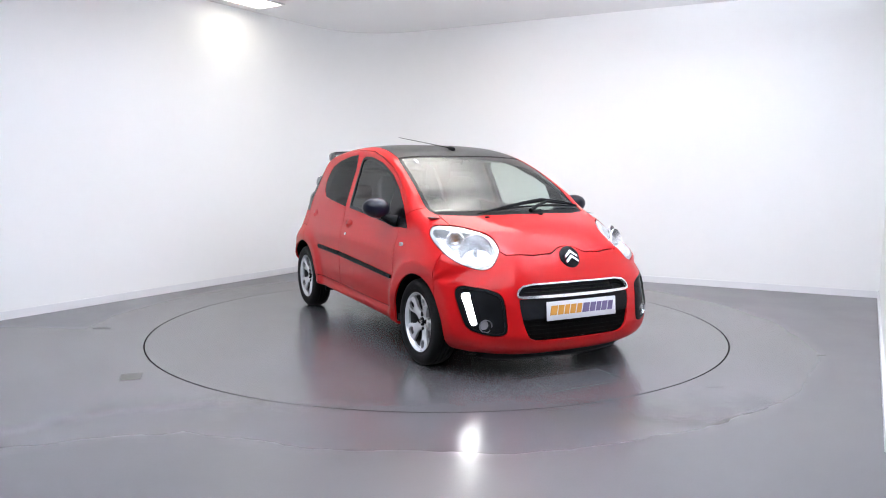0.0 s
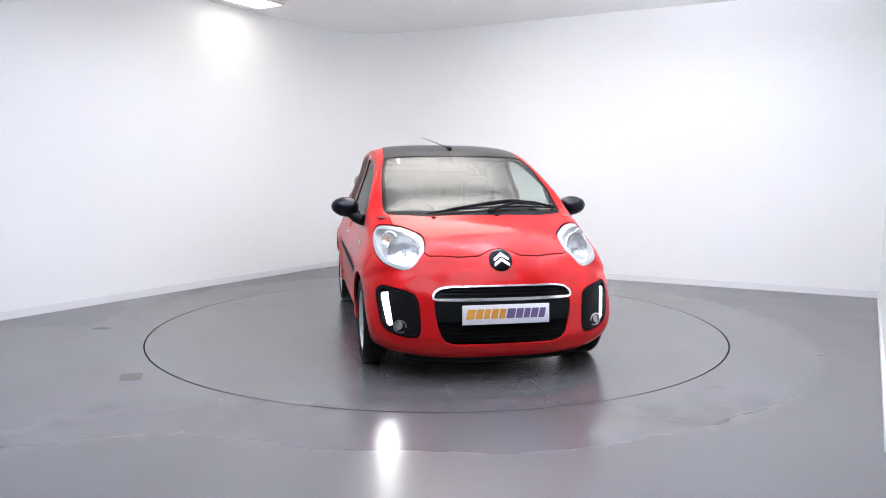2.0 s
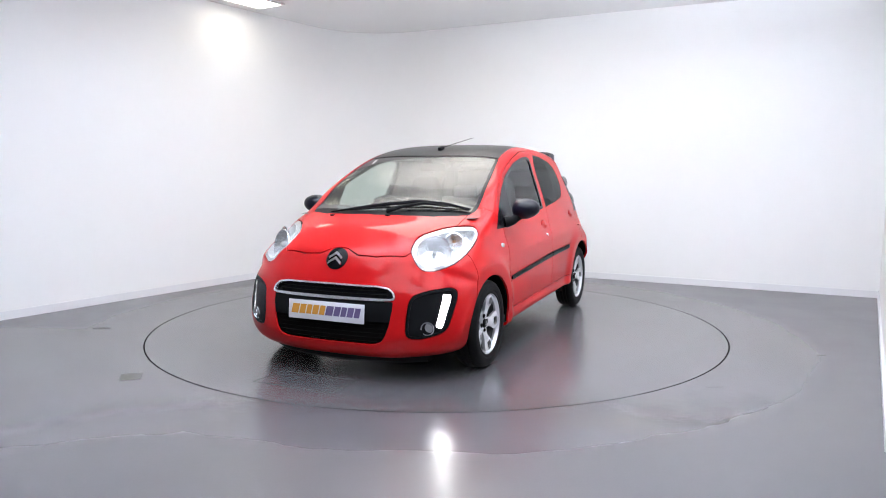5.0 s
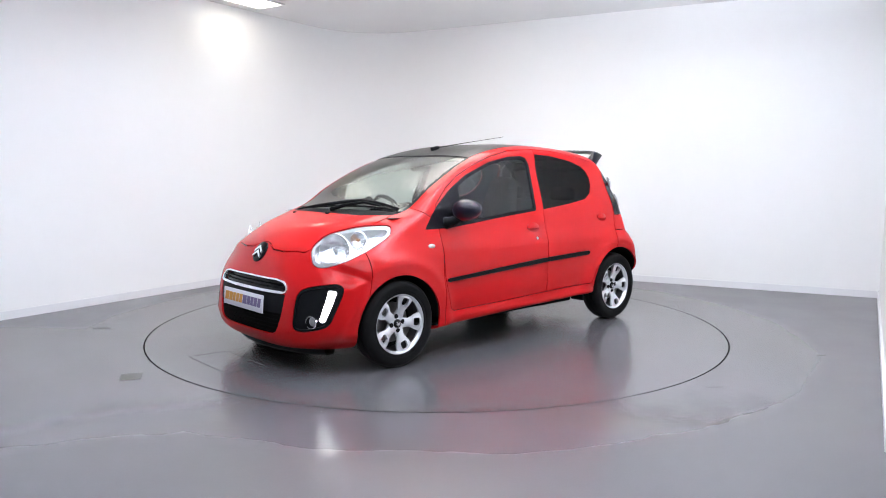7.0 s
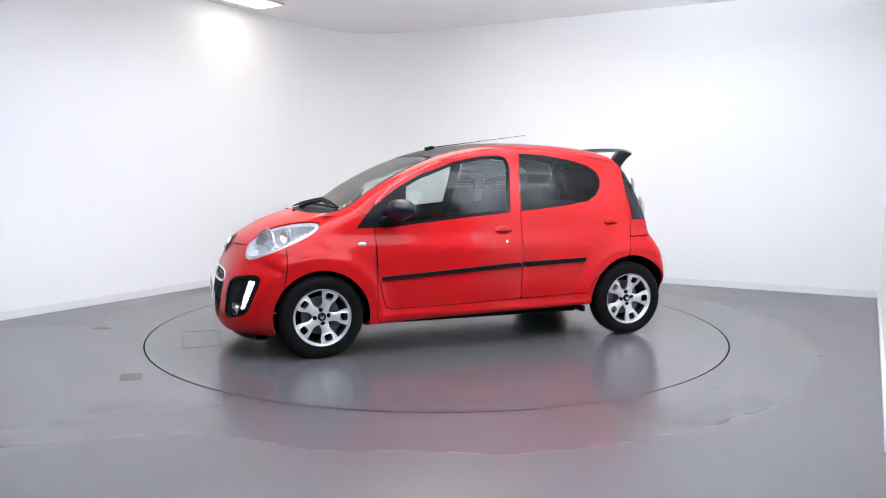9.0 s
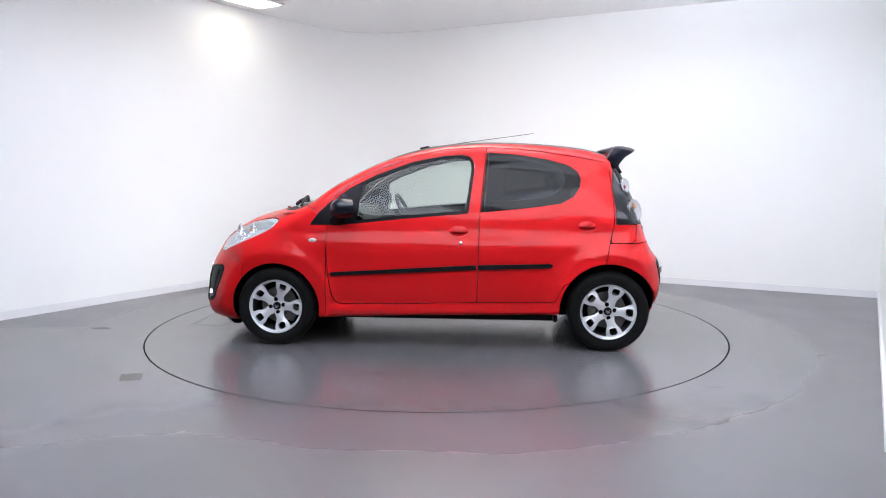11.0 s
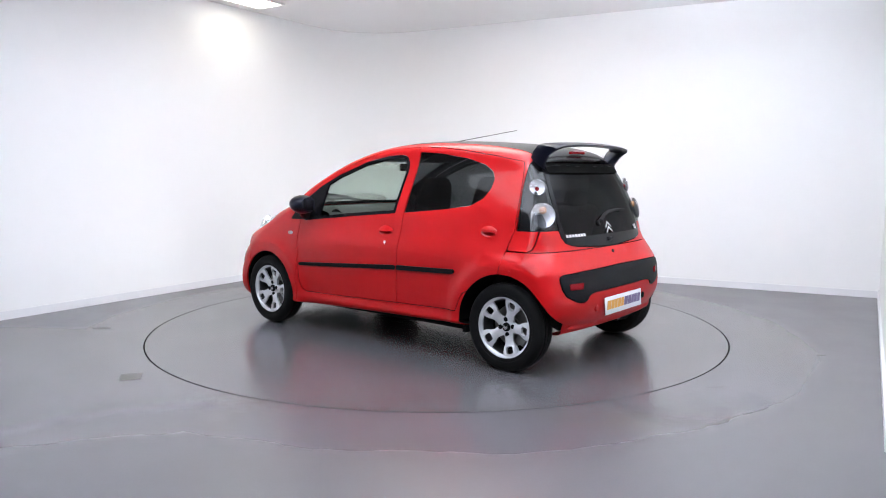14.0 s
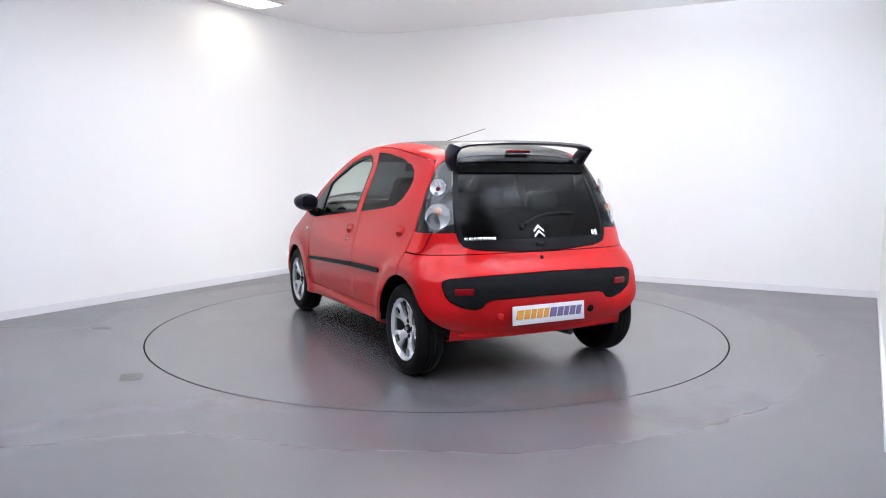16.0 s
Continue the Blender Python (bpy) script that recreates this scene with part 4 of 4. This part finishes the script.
part("wiper_blade", tube([on_skin(2, 1.180, -0.30, 0.010), on_skin(2, 1.135, 0.0, 0.012), on_skin(2, 1.090, 0.30, 0.012), on_skin(2, 1.025, 0.58, 0.010)], 0.007, 6), M_PLASTIC, ws)
part("wiper_arm", tube([on_skin(2, 1.195, 0.06, 0.012), on_skin(2, 1.140, 0.16, 0.028), on_skin(2, 1.075, 0.28, 0.032), on_skin(2, 1.060, 0.45, 0.020)], 0.012, 8, [1.3, 1, 0.8, 0.6]), M_PLASTIC, ws)
part("screen_sticker", put(box((0.018, 0.075, 0.0012)), facing(on_skin(2, 0.452, -0.44, 0.003), (0.42, -0.10, 0.88), (0, 1, 0)) @ pose(0, 0, 0, 0, 0, 90)), M_PLATE, screen, "small white sticker in the corner of the windscreen", smooth=False)
for y in (-0.32, 0.10):
    part("washer_jet", put(box((0.022, 0.028, 0.012), bevel=0.004), Matrix.Translation(on_skin(2, 1.250, y, 0.003))), M_PLASTIC, hood)

# mirrors, indicators, locks
for side in (1, -1):
    bm = bmesh.new()
    bmesh.ops.create_uvsphere(bm, u_segments=40, v_segments=24, radius=1)
    for q in bm.verts:
        c = q.co
        s = [math.copysign(abs(t) ** 0.95, t) for t in c]
        q.co = Vector((max(s[0] * 0.088, -0.050) - (0.012 if s[0] < -0.5 else 0), s[1] * 0.097 * side, s[2] * 0.070 * (1.0 - 0.12 * s[1])))
    m = Matrix.Translation((0.655, 0.848 * side, 0.983)) @ pose(0, 0, 0, 5 * side, 0, 14 * side)
    mi = part("side_mirror", put(bm, m), M_MIRROR, car, "dark blue-black gloss door mirror")
    part("mirror_glass", put(box((0.004, 0.120, 0.078), bevel=0.0015), m @ Matrix.Translation((-0.064, 0, 0))), M_GLOSSBLACK, mi, "dark mirror glass")
    part("mirror_arm", tube([(0.690, 0.815 * side, 0.935), (0.715, 0.775 * side, 0.905), (0.735, 0.730 * side, 0.893)], 0.036, 12, [0.75, 0.9, 1.15]), M_PLASTIC, mi)
    ind = part("side_indicator", put(lathe([(0.0, 0.008), (0.018, 0.007), (0.028, 0.002), (0.030, -0.004)], 24), facing((0.894, 0.770 * side, 0.752), (0.05, side, 0.12)) @ Matrix.Diagonal((1.0, 0.5, 1.0, 1))), M_LAMPWHITE, car, "small clear oval side indicator")
    part("amber_core", put(lathe([(0.0, 0.010), (0.007, 0.009), (0.009, 0.005)], 12), facing((0.894, 0.770 * side, 0.752), (0.05, side, 0.12))), M_AMBER, ind)
    part("door_lock", put(lathe([(0.0, 0.006), (0.005, 0.007), (0.011, 0.006), (0.013, -0.004)], 20), facing((-0.149, 0.773 * side, 0.742), (0, side, 0.2))), M_CHROME, car, "round chrome door lock")


# ---- wheels ----
def spoke_width(u):
    return ease(u, [0.0, 0.05, 0.085, 0.110, 0.135, 0.165, 0.20], [0.038, 0.035, 0.030, 0.036, 0.050, 0.059, 0.062])


def rim_height(x, y):
    """The height of the rim's face: dished, with crowned spokes and raised pocket edges."""
    r = np.hypot(x, y)
    z = ease(r, [0.0, 0.03, 0.06, 0.10, 0.15, 0.18, 0.20], [0.036, 0.036, 0.034, 0.040, 0.048, 0.052, 0.054])
    for k in range(5):
        ang = math.radians(34 + 72 * k)
        u = x * math.cos(ang) + y * math.sin(ang)
        w = np.abs(-x * math.sin(ang) + y * math.cos(ang))
        crown = np.clip(1 - (w / spoke_width(u)) ** 2, 0, 1) * np.clip((u - 0.04) / 0.03, 0, 1)
        pocket = np.exp(-((np.hypot(np.maximum(np.abs(u - 0.152) - 0.010, 0), np.maximum(w - 0.012, 0)) - 0.0155) / 0.006) ** 2)
        z = z + np.where(u > 0, 0.009 * crown + 0.004 * pocket, 0)
    return z


def rim_face():
    """The face of the rim: five forked spokes cut from a dished disc."""
    nr, na = 44, 300
    r = np.linspace(0.012, 0.1925, nr)[None, :] * np.ones((na, 1))
    a = np.linspace(0, 2 * np.pi, na, endpoint=False)[:, None] * np.ones((1, nr))
    x, y = r * np.cos(a), r * np.sin(a)
    step = 0.0015
    z = rim_height(x, y)
    v = np.stack([x, y, z], -1).reshape(-1, 3)
    ids = np.arange(na * nr).reshape(na, nr)
    nx = np.roll(ids, -1, 0)
    p, q, s, t = ids[:, :-1].ravel(), ids[:, 1:].ravel(), nx[:, 1:].ravel(), nx[:, :-1].ravel()
    tris = np.vstack([np.stack([p, q, s], -1), np.stack([p, s, t], -1)])
    rr = np.hypot(v[:, 0], v[:, 1])
    n = np.stack([rim_height(x - step, y) - rim_height(x + step, y), rim_height(x, y - step) - rim_height(x, y + step), 0 * x + 2 * step], -1).reshape(-1, 3)
    solid = np.minimum(rr - 0.058, 0.184 - rr)
    for k in range(5):
        ang = math.radians(34 + 72 * k)
        u = v[:, 0] * math.cos(ang) + v[:, 1] * math.sin(ang)
        w = np.abs(-v[:, 0] * math.sin(ang) + v[:, 1] * math.cos(ang))
        wide = spoke_width(u)
        solid = np.minimum(solid, np.where(u > 0, w - wide, 0.1))
        slot = np.hypot(np.maximum(np.abs(u - 0.151) - 0.011, 0), np.maximum(w - 0.013, 0)) - 0.0135
        solid = np.maximum(solid, -slot)
    solid = np.minimum(solid, 0.185 - rr)
    return cut((v, n, tris), solid)[0]


def spoke_mesh():
    f = flange(rim_face(), 0.020)
    n = f[1] / (np.linalg.norm(f[1], axis=1, keepdims=True) + 1e-9)
    return f[0] * [0.95, 0.95, 1], f[2], n


def wheel(at, side):
    w = new("wheel")
    w.parent = car
    w["label"] = "silver five-spoke alloy wheel with black tyre"
    w.matrix_basis = Matrix.Translation(at) @ pose(0, 0, 0, -90 * side, 0, 0) @ (Matrix() if side > 0 else pose(0, 0, 0, 0, 0, 180))
    return w


R_T = 0.279
tyre_profile = [(0.187, 0.068), (0.196, 0.076), (0.212, 0.0765), (0.214, 0.0790), (0.236, 0.082), (0.254, 0.079), (0.256, 0.0775), (0.266, 0.070), (0.274, 0.056), (0.277, 0.044), (0.277, 0.032), (0.271, 0.031), (0.271, 0.025),
                (R_T, 0.024), (R_T, 0.004), (0.272, 0.003), (0.272, -0.003), (R_T, -0.004), (R_T, -0.024), (0.271, -0.025), (0.271, -0.031), (0.277, -0.032), (0.276, -0.046), (0.264, -0.072), (0.236, -0.082), (0.200, -0.072)]
first = wheel((1.165, 0.708, R_T - 0.002), 1)
part("tyre", lathe(tyre_profile, 96), M_TYRE, first, "black road tyre")
sv, sf, sn = spoke_mesh()
rim = mesh_object("rim", sv, sf, M_ALLOY, first, "silver alloy rim with five forked spokes", normals=sn)
part("rim_lip", lathe([(0.175, 0.052), (0.181, 0.060), (0.186, 0.071), (0.190, 0.073), (0.193, 0.070), (0.190, 0.055), (0.18, 0.048)], 96), M_ALLOY, first, "polished rim lip")
part("rim_barrel", lathe([(0.182, 0.052), (0.175, 0.035), (0.171, -0.070)], 72), M_ALLOYDARK, first)
disc = part("brake_disc", lathe([(0.0, -0.012), (0.060, -0.012), (0.062, -0.022), (0.128, -0.022), (0.130, -0.03), (0.05, -0.032)], 56), M_DISC, first)
part("brake_caliper", put(box((0.070, 0.110, 0.050), bevel=0.012), Matrix.Translation((-0.095, 0.060, -0.022)) @ pose(0, 0, 0, 0, 0, -32)), M_DISC, first)
part("hub_backing", lathe([(0.0, -0.05), (0.168, -0.055), (0.17, -0.07)], 48), M_BLACK, first)
cap = part("centre_cap", lathe([(0.0, 0.049), (0.020, 0.048), (0.027, 0.044), (0.029, 0.034)], 32), M_GLOSSBLACK, first, "black centre cap with silver bars")
part("cap_bars", put(chevrons(0.030, 0.026, 0.002, 0.008), Matrix.Translation((0, 0, 0.0485))), M_CHROME, cap)
for k in range(4):
    a = math.radians(45 * 0 + 90 * k + 8)
    part("wheel_bolt", put(lathe([(0.0, 0.040), (0.010, 0.040), (0.0115, 0.038), (0.0145, 0.040), (0.0155, 0.034)], 14), Matrix.Translation((0.047 * math.cos(a), 0.047 * math.sin(a), 0.0))), M_GLOSSBLACK, first)
part("valve", tube([(0.150, -0.075, 0.030), (0.158, -0.079, 0.045)], 0.0035, 6), M_BLACK, first)


def copy_wheel(x, y, side):
    m = Matrix.Translation((x, y, R_T - 0.002)) @ pose(0, 0, 0, -90 * side, 0, 0) @ (Matrix() if side > 0 else pose(0, 0, 0, 0, 0, 180))
    return copy_thing(first, m)


copy_wheel(-1.165, 0.708, 1)
copy_wheel(1.165, -0.708, -1)
copy_wheel(-1.165, -0.708, -1)
FLANK = SKIN[(SKIN[:, 1] > 0.5) & (SKIN[:, 2] > 0.26)]
for x, r in ((1.165, 0.330), (-1.165, 0.347)):
    for side in (1, -1):
        bm = lathe([(0.0, -0.30), (r, -0.30), (r, 0.02)], 48)
        put(bm, facing((x, 0.745 * side, 0.275), (0, side, 0)))
        for q in bm.verts:
            q.co.x = max(q.co.x, -1.470)
            if abs(q.co.y) > 0.6:
                near = np.argsort(np.hypot(FLANK[:, 0] - q.co.x, FLANK[:, 2] - q.co.z))[:6]
                q.co.y = side * (float(FLANK[near, 1].mean()) - 0.014)
        bmesh.ops.delete(bm, geom=[q for q in bm.verts if q.co.z < 0.27], context="VERTS")
        part("wheel_well", bm, M_BLACK, car, "black wheel well")
for x in (1.165, -1.165):
    part("axle", tube([(x, -0.62, 0.27), (x, 0.62, 0.27)], 0.035, 10), M_BLACK, car)
part("floor_pan", box((2.6, 1.15, 0.05), (0.05, 0, 0.235), 0.015), M_BLACK, car, "black underbody")
part("under_tray", box((1.66, 1.16, 0.06), (0.0, 0, 0.195), 0.02), M_BLACK, car, "black plastic under tray")
part("exhaust", tube([(-0.9, -0.25, 0.20), (-1.25, -0.28, 0.205), (-1.40, -0.30, 0.205)], 0.024, 12), M_ALLOYDARK, car, "grey exhaust pipe")
for side in (1, -1):
    part("mud_flap", box((0.03, 0.12, 0.045), (-0.81, 0.66 * side, 0.208), 0.008), M_PLASTIC, car)

# ---- cabin ----
bm = bmesh.new()
prof = [(1.13, 0.935), (0.98, 0.945), (0.85, 0.950), (0.72, 0.940), (0.62, 0.915), (0.565, 0.860), (0.56, 0.78), (0.60, 0.66), (0.62, 0.50), (0.95, 0.45)]
spans = np.linspace(-0.66, 0.66, 25).tolist()
rows = [[bm.verts.new((x - 0.05 * (y / 0.66) ** 2 * (x < 0.9), y, z + (0.025 * math.exp(-((y + 0.33) / 0.16) ** 2) if 0.55 < x < 0.75 and z > 0.85 else 0))) for x, z in prof] for y in spans]
for a, b in zip(rows, rows[1:]):
    for k in range(len(prof) - 1):
        bm.faces.new((a[k], b[k], b[k + 1], a[k + 1]))
dash = part("dashboard", bm, M_TRIM, car, "dark grey dashboard")
part("dial_pod", put(lathe([(0.0, -0.05), (0.070, -0.04), (0.078, 0.0), (0.062, 0.012), (0.055, -0.012), (0.0, -0.014)], 28), facing((0.56, -0.33, 0.965), (-0.95, 0, 0.3))), M_GLOSSBLACK, dash, "round instrument pod")
for y in (-0.56, 0.56):
    part("air_vent", put(lathe([(0.0, 0.0), (0.040, 0.002), (0.050, 0.012), (0.056, 0.0)], 24), facing((0.585, y, 0.885), (-0.95, 0, 0.3))), M_GLOSSBLACK, dash)
bm = bmesh.new()
ringv = []
for i in range(48):
    a = 2 * math.pi * i / 48
    ringv.append([bm.verts.new(((0.178 + 0.016 * math.cos(b)) * math.cos(a), (0.178 + 0.016 * math.cos(b)) * math.sin(a), 0.016 * math.sin(b))) for b in [k * math.pi / 4 for k in range(8)]])
for i in range(48):
    for k in range(8):
        bm.faces.new((ringv[i][k], ringv[(i + 1) % 48][k], ringv[(i + 1) % 48][(k + 1) % 8], ringv[i][(k + 1) % 8]))
spot = facing((0.375, -0.33, 0.875), (-0.90, 0, 0.42))
sw = part("steering_wheel", put(bm, spot), M_PLASTIC, car, "black steering wheel")
part("wheel_hub", put(lathe([(0.0, 0.02), (0.05, 0.016), (0.07, 0.0), (0.06, -0.03)], 24), spot), M_PLASTIC, sw)
for a in (0, 180, 270):
    c, s = math.cos(math.radians(a)), math.sin(math.radians(a))
    part("wheel_spoke", put(tube([(0.05 * c, 0.05 * s, 0), (0.172 * c, 0.172 * s, 0)], 0.014, 8), spot), M_PLASTIC, sw)
part("steering_column", tube([(0.40, -0.33, 0.865), (0.62, -0.33, 0.77)], 0.035, 10), M_PLASTIC, sw)


def seat(x, y, width, high):
    s = part("seat_cushion", box((0.50, width, 0.16), (x + 0.24, y, 0.46), 0.05, 3, None), M_SEAT, car, "dark cloth seat")
    bm = box((0.13, width, high), bevel=0.05, segments=4)
    for q in bm.verts:
        k = max(0.0, (q.co.z / high + 0.5) - 0.62) / 0.38
        q.co.y *= 1 - 0.62 * k**1.2
        q.co.x *= 1 - 0.25 * k
    part("backrest", put(bm, Matrix.Translation((x - 0.08, y, 0.46 + high / 2)) @ pose(0, 0, 0, 0, -14, 0)), M_SEAT, s, "dark seat back with built-in headrest")
    return s


seat(-0.10, 0.33, 0.47, 0.74)
seat(-0.10, -0.33, 0.47, 0.74)
bench = part("rear_bench", box((0.45, 1.12, 0.16), (-0.68, 0, 0.48), 0.05, 3), M_SEAT, car, "dark cloth rear bench")
part("bench_back", put(box((0.12, 1.10, 0.52), bevel=0.045, segments=3), Matrix.Translation((-0.99, 0, 0.74)) @ pose(0, 0, 0, 0, -16, 0)), M_SEAT, bench)
for y in (0.30, -0.30):
    part("headrest", put(box((0.09, 0.24, 0.13), bevel=0.04, segments=3), Matrix.Translation((-1.045, y, 1.04)) @ pose(0, 0, 0, 0, -12, 0)), M_SEAT, bench)
im = part("interior_mirror", box((0.025, 0.21, 0.062), (0.33, 0.0, 1.265), 0.012, 2), M_PLASTIC, car, "black interior mirror")
part("mirror_stem", tube([(0.335, 0, 1.29), (0.37, 0, 1.335)], 0.010, 8), M_PLASTIC, im)
for side in (1, -1):
    part("sun_visor", box((0.14, 0.38, 0.014), (0.22, 0.30 * side, 1.335), 0.006, 2, pose(0, 0, 0, 0, 22, 0)), M_HEADLINER, car, "pale grey sun visor")

# ---- turntable ----
table = new("turntable")
tagged(table, "round grey resin-coated car turntable flush with the floor", "turntable")
seg = 192
ang = [2 * math.pi * i / seg for i in range(seg)]
bm = bmesh.new()
top = [bm.verts.new((RING * math.cos(a), RING * math.sin(a), 0)) for a in ang]
low = [bm.verts.new((RING * math.cos(a), RING * math.sin(a), -0.03)) for a in ang]
bm.faces.new(top)
for i in range(seg):
    bm.faces.new((low[i], low[(i + 1) % seg], top[(i + 1) % seg], top[i]))
part("deck", bm, M_TABLE, table, "grey resin deck", smooth=False)
hatch = [(1.965, -0.30), (1.965, 0.25), (1.703, 0.245), (1.703, -0.27)]
for a, b in zip(hatch, hatch[1:] + hatch[:1]):
    mid = ((a[0] + b[0]) / 2, (a[1] + b[1]) / 2)
    length = math.hypot(b[0] - a[0], b[1] - a[1])
    part("hatch_seam", box((length, 0.003, 0.0012), (*mid, 0.0006), 0, 1, pose(0, 0, 0, 0, 0, math.degrees(math.atan2(b[1] - a[1], b[0] - a[0])))), M_SEAM, table, smooth=False)

# ---- marks on the floor ----
mark = part("floor_mark", box((0.12, 0.15, 0.0012), (-1.845, -1.57, 0.0006), 0, 1, pose(0, 0, 0, 0, 0, 18)), M_STAIN, None, smooth=False)
tagged(mark, "dull rectangle of old tape residue on the floor", "floor mark")
smear = part("floor_mark", put(lathe([(0.0, 0.001), (0.035, 0.001), (0.045, 0.0)], 16), Matrix.Translation((-2.64, -0.22, 0)) @ Matrix.Diagonal((1.7, 0.8, 1, 1))), M_STAIN, None)
tagged(smear, "small dark smudge on the grey floor", "floor mark")
for q, turn, size in (((-1.79, -2.135), 8, (0.06, 0.012)), ((-1.60, -2.06), -30, (0.20, 0.003)), ((1.60, -1.78), 4, (0.10, 0.006)), ((2.60, -1.05), 8, (0.07, 0.008))):
    s = part("floor_scratch", box((*size, 0.001), (*q, 0.0005), 0, 1, pose(0, 0, 0, 0, 0, turn)), M_STAIN, None, smooth=False)
    tagged(s, "short faint scratch in the grey floor", "scratch", "scratches on the floor")


# ---- ceiling lights ----
def ceiling_light(at, size, turn, mat, drop=0.0):
    t = new("ceiling_light")
    t.matrix_basis = pose(*at, CEIL - drop, 0, 0, turn)
    w, h = size
    for sx, sy, dx, dy in ((w + 0.04, 0.02, 0, h / 2 + 0.01), (w + 0.04, 0.02, 0, -h / 2 - 0.01), (0.02, h, w / 2 + 0.01, 0), (0.02, h, -w / 2 - 0.01, 0)):
        part("frame", box((sx, sy, 0.02), (dx, dy, -0.010), 0.002, 1), M_SKIRT, t, smooth=False)
    # Hung panels get an added glowing upper face that brightens the ceiling.
    if drop:
        for sx, sy in ((1, 1), (-1, 1), (1, -1), (-1, -1)):
            part("hanger", tube([(sx * w * 0.4, sy * h * 0.4, 0.0), (sx * w * 0.4, sy * h * 0.4, drop)], 0.003, 6), M_CHROME, t)
        part("ceiling_fill", box((w, h, 0.006), (0, 0, -0.002)), M_CEILFILL, t, "lit upper face added to brighten the ceiling", smooth=False)
    part("diffuser", box((w, h, 0.006), (0, 0, -0.012)), mat, t, "lit white diffuser", smooth=False)
    return tagged(t, "square white panel light under the ceiling", "ceiling light", "ceiling lights")


for q in LAMPS:
    ceiling_light(q[:2], (1.75, 1.75), 28, M_WARMPANEL if q[1] > 0 else M_PANEL, q[2])
ceiling_light((-1.93, 1.98), (0.50, 0.34), 57, M_WARM)


# Added fill panel, out of view: lifts the upper far walls and the ceiling.
fill_lamp = new("wall_fill")
fill_lamp.matrix_basis = pose(0.5, -0.7, 2.845, 4, 0, 8)
part("housing", box((2.64, 0.03, 0.30), (0, -0.012, 0), 0.006, 2), M_SKIRT, fill_lamp, "white housing of the added fill panel")
part("diffuser", box((2.6, 0.006, 0.26), (0, 0.006, 0)), M_WALLFILL, fill_lamp, "lit white diffuser", smooth=False)
for x in (-1.1, 1.1):
    part("hanger", tube([(x, -0.012, 0.14), (x, -0.012, 0.158)], 0.008, 8), M_CHROME, fill_lamp)
tagged(fill_lamp, "long unseen fill panel added to brighten the far walls", "ceiling light")


# ---- what moves ----
def heading(t):
    """The car's heading in degrees: the table gains speed, then turns evenly."""
    if t >= 2.0:
        return -79.25 - 11.74 * (t - 2.0)
    return float(np.interp(t, [0, 0.5, 1.0, 1.5, 2.0], [-62.44, -64.35, -68.14, -73.2, -79.25]))


def motions():
    rows = [0, 0.5, 1.0, 1.5, 2.0] + [2.5 + 0.5 * k for k in range(28)]
    off = Vector((-0.084, 0.073, 0))
    for thing, place in ((car, off), (table, Vector())):
        walk(thing, [(t, pose(0, 0, 0, 0, 0, heading(t)) @ Matrix.Translation(place)) for t in rows])


motions()
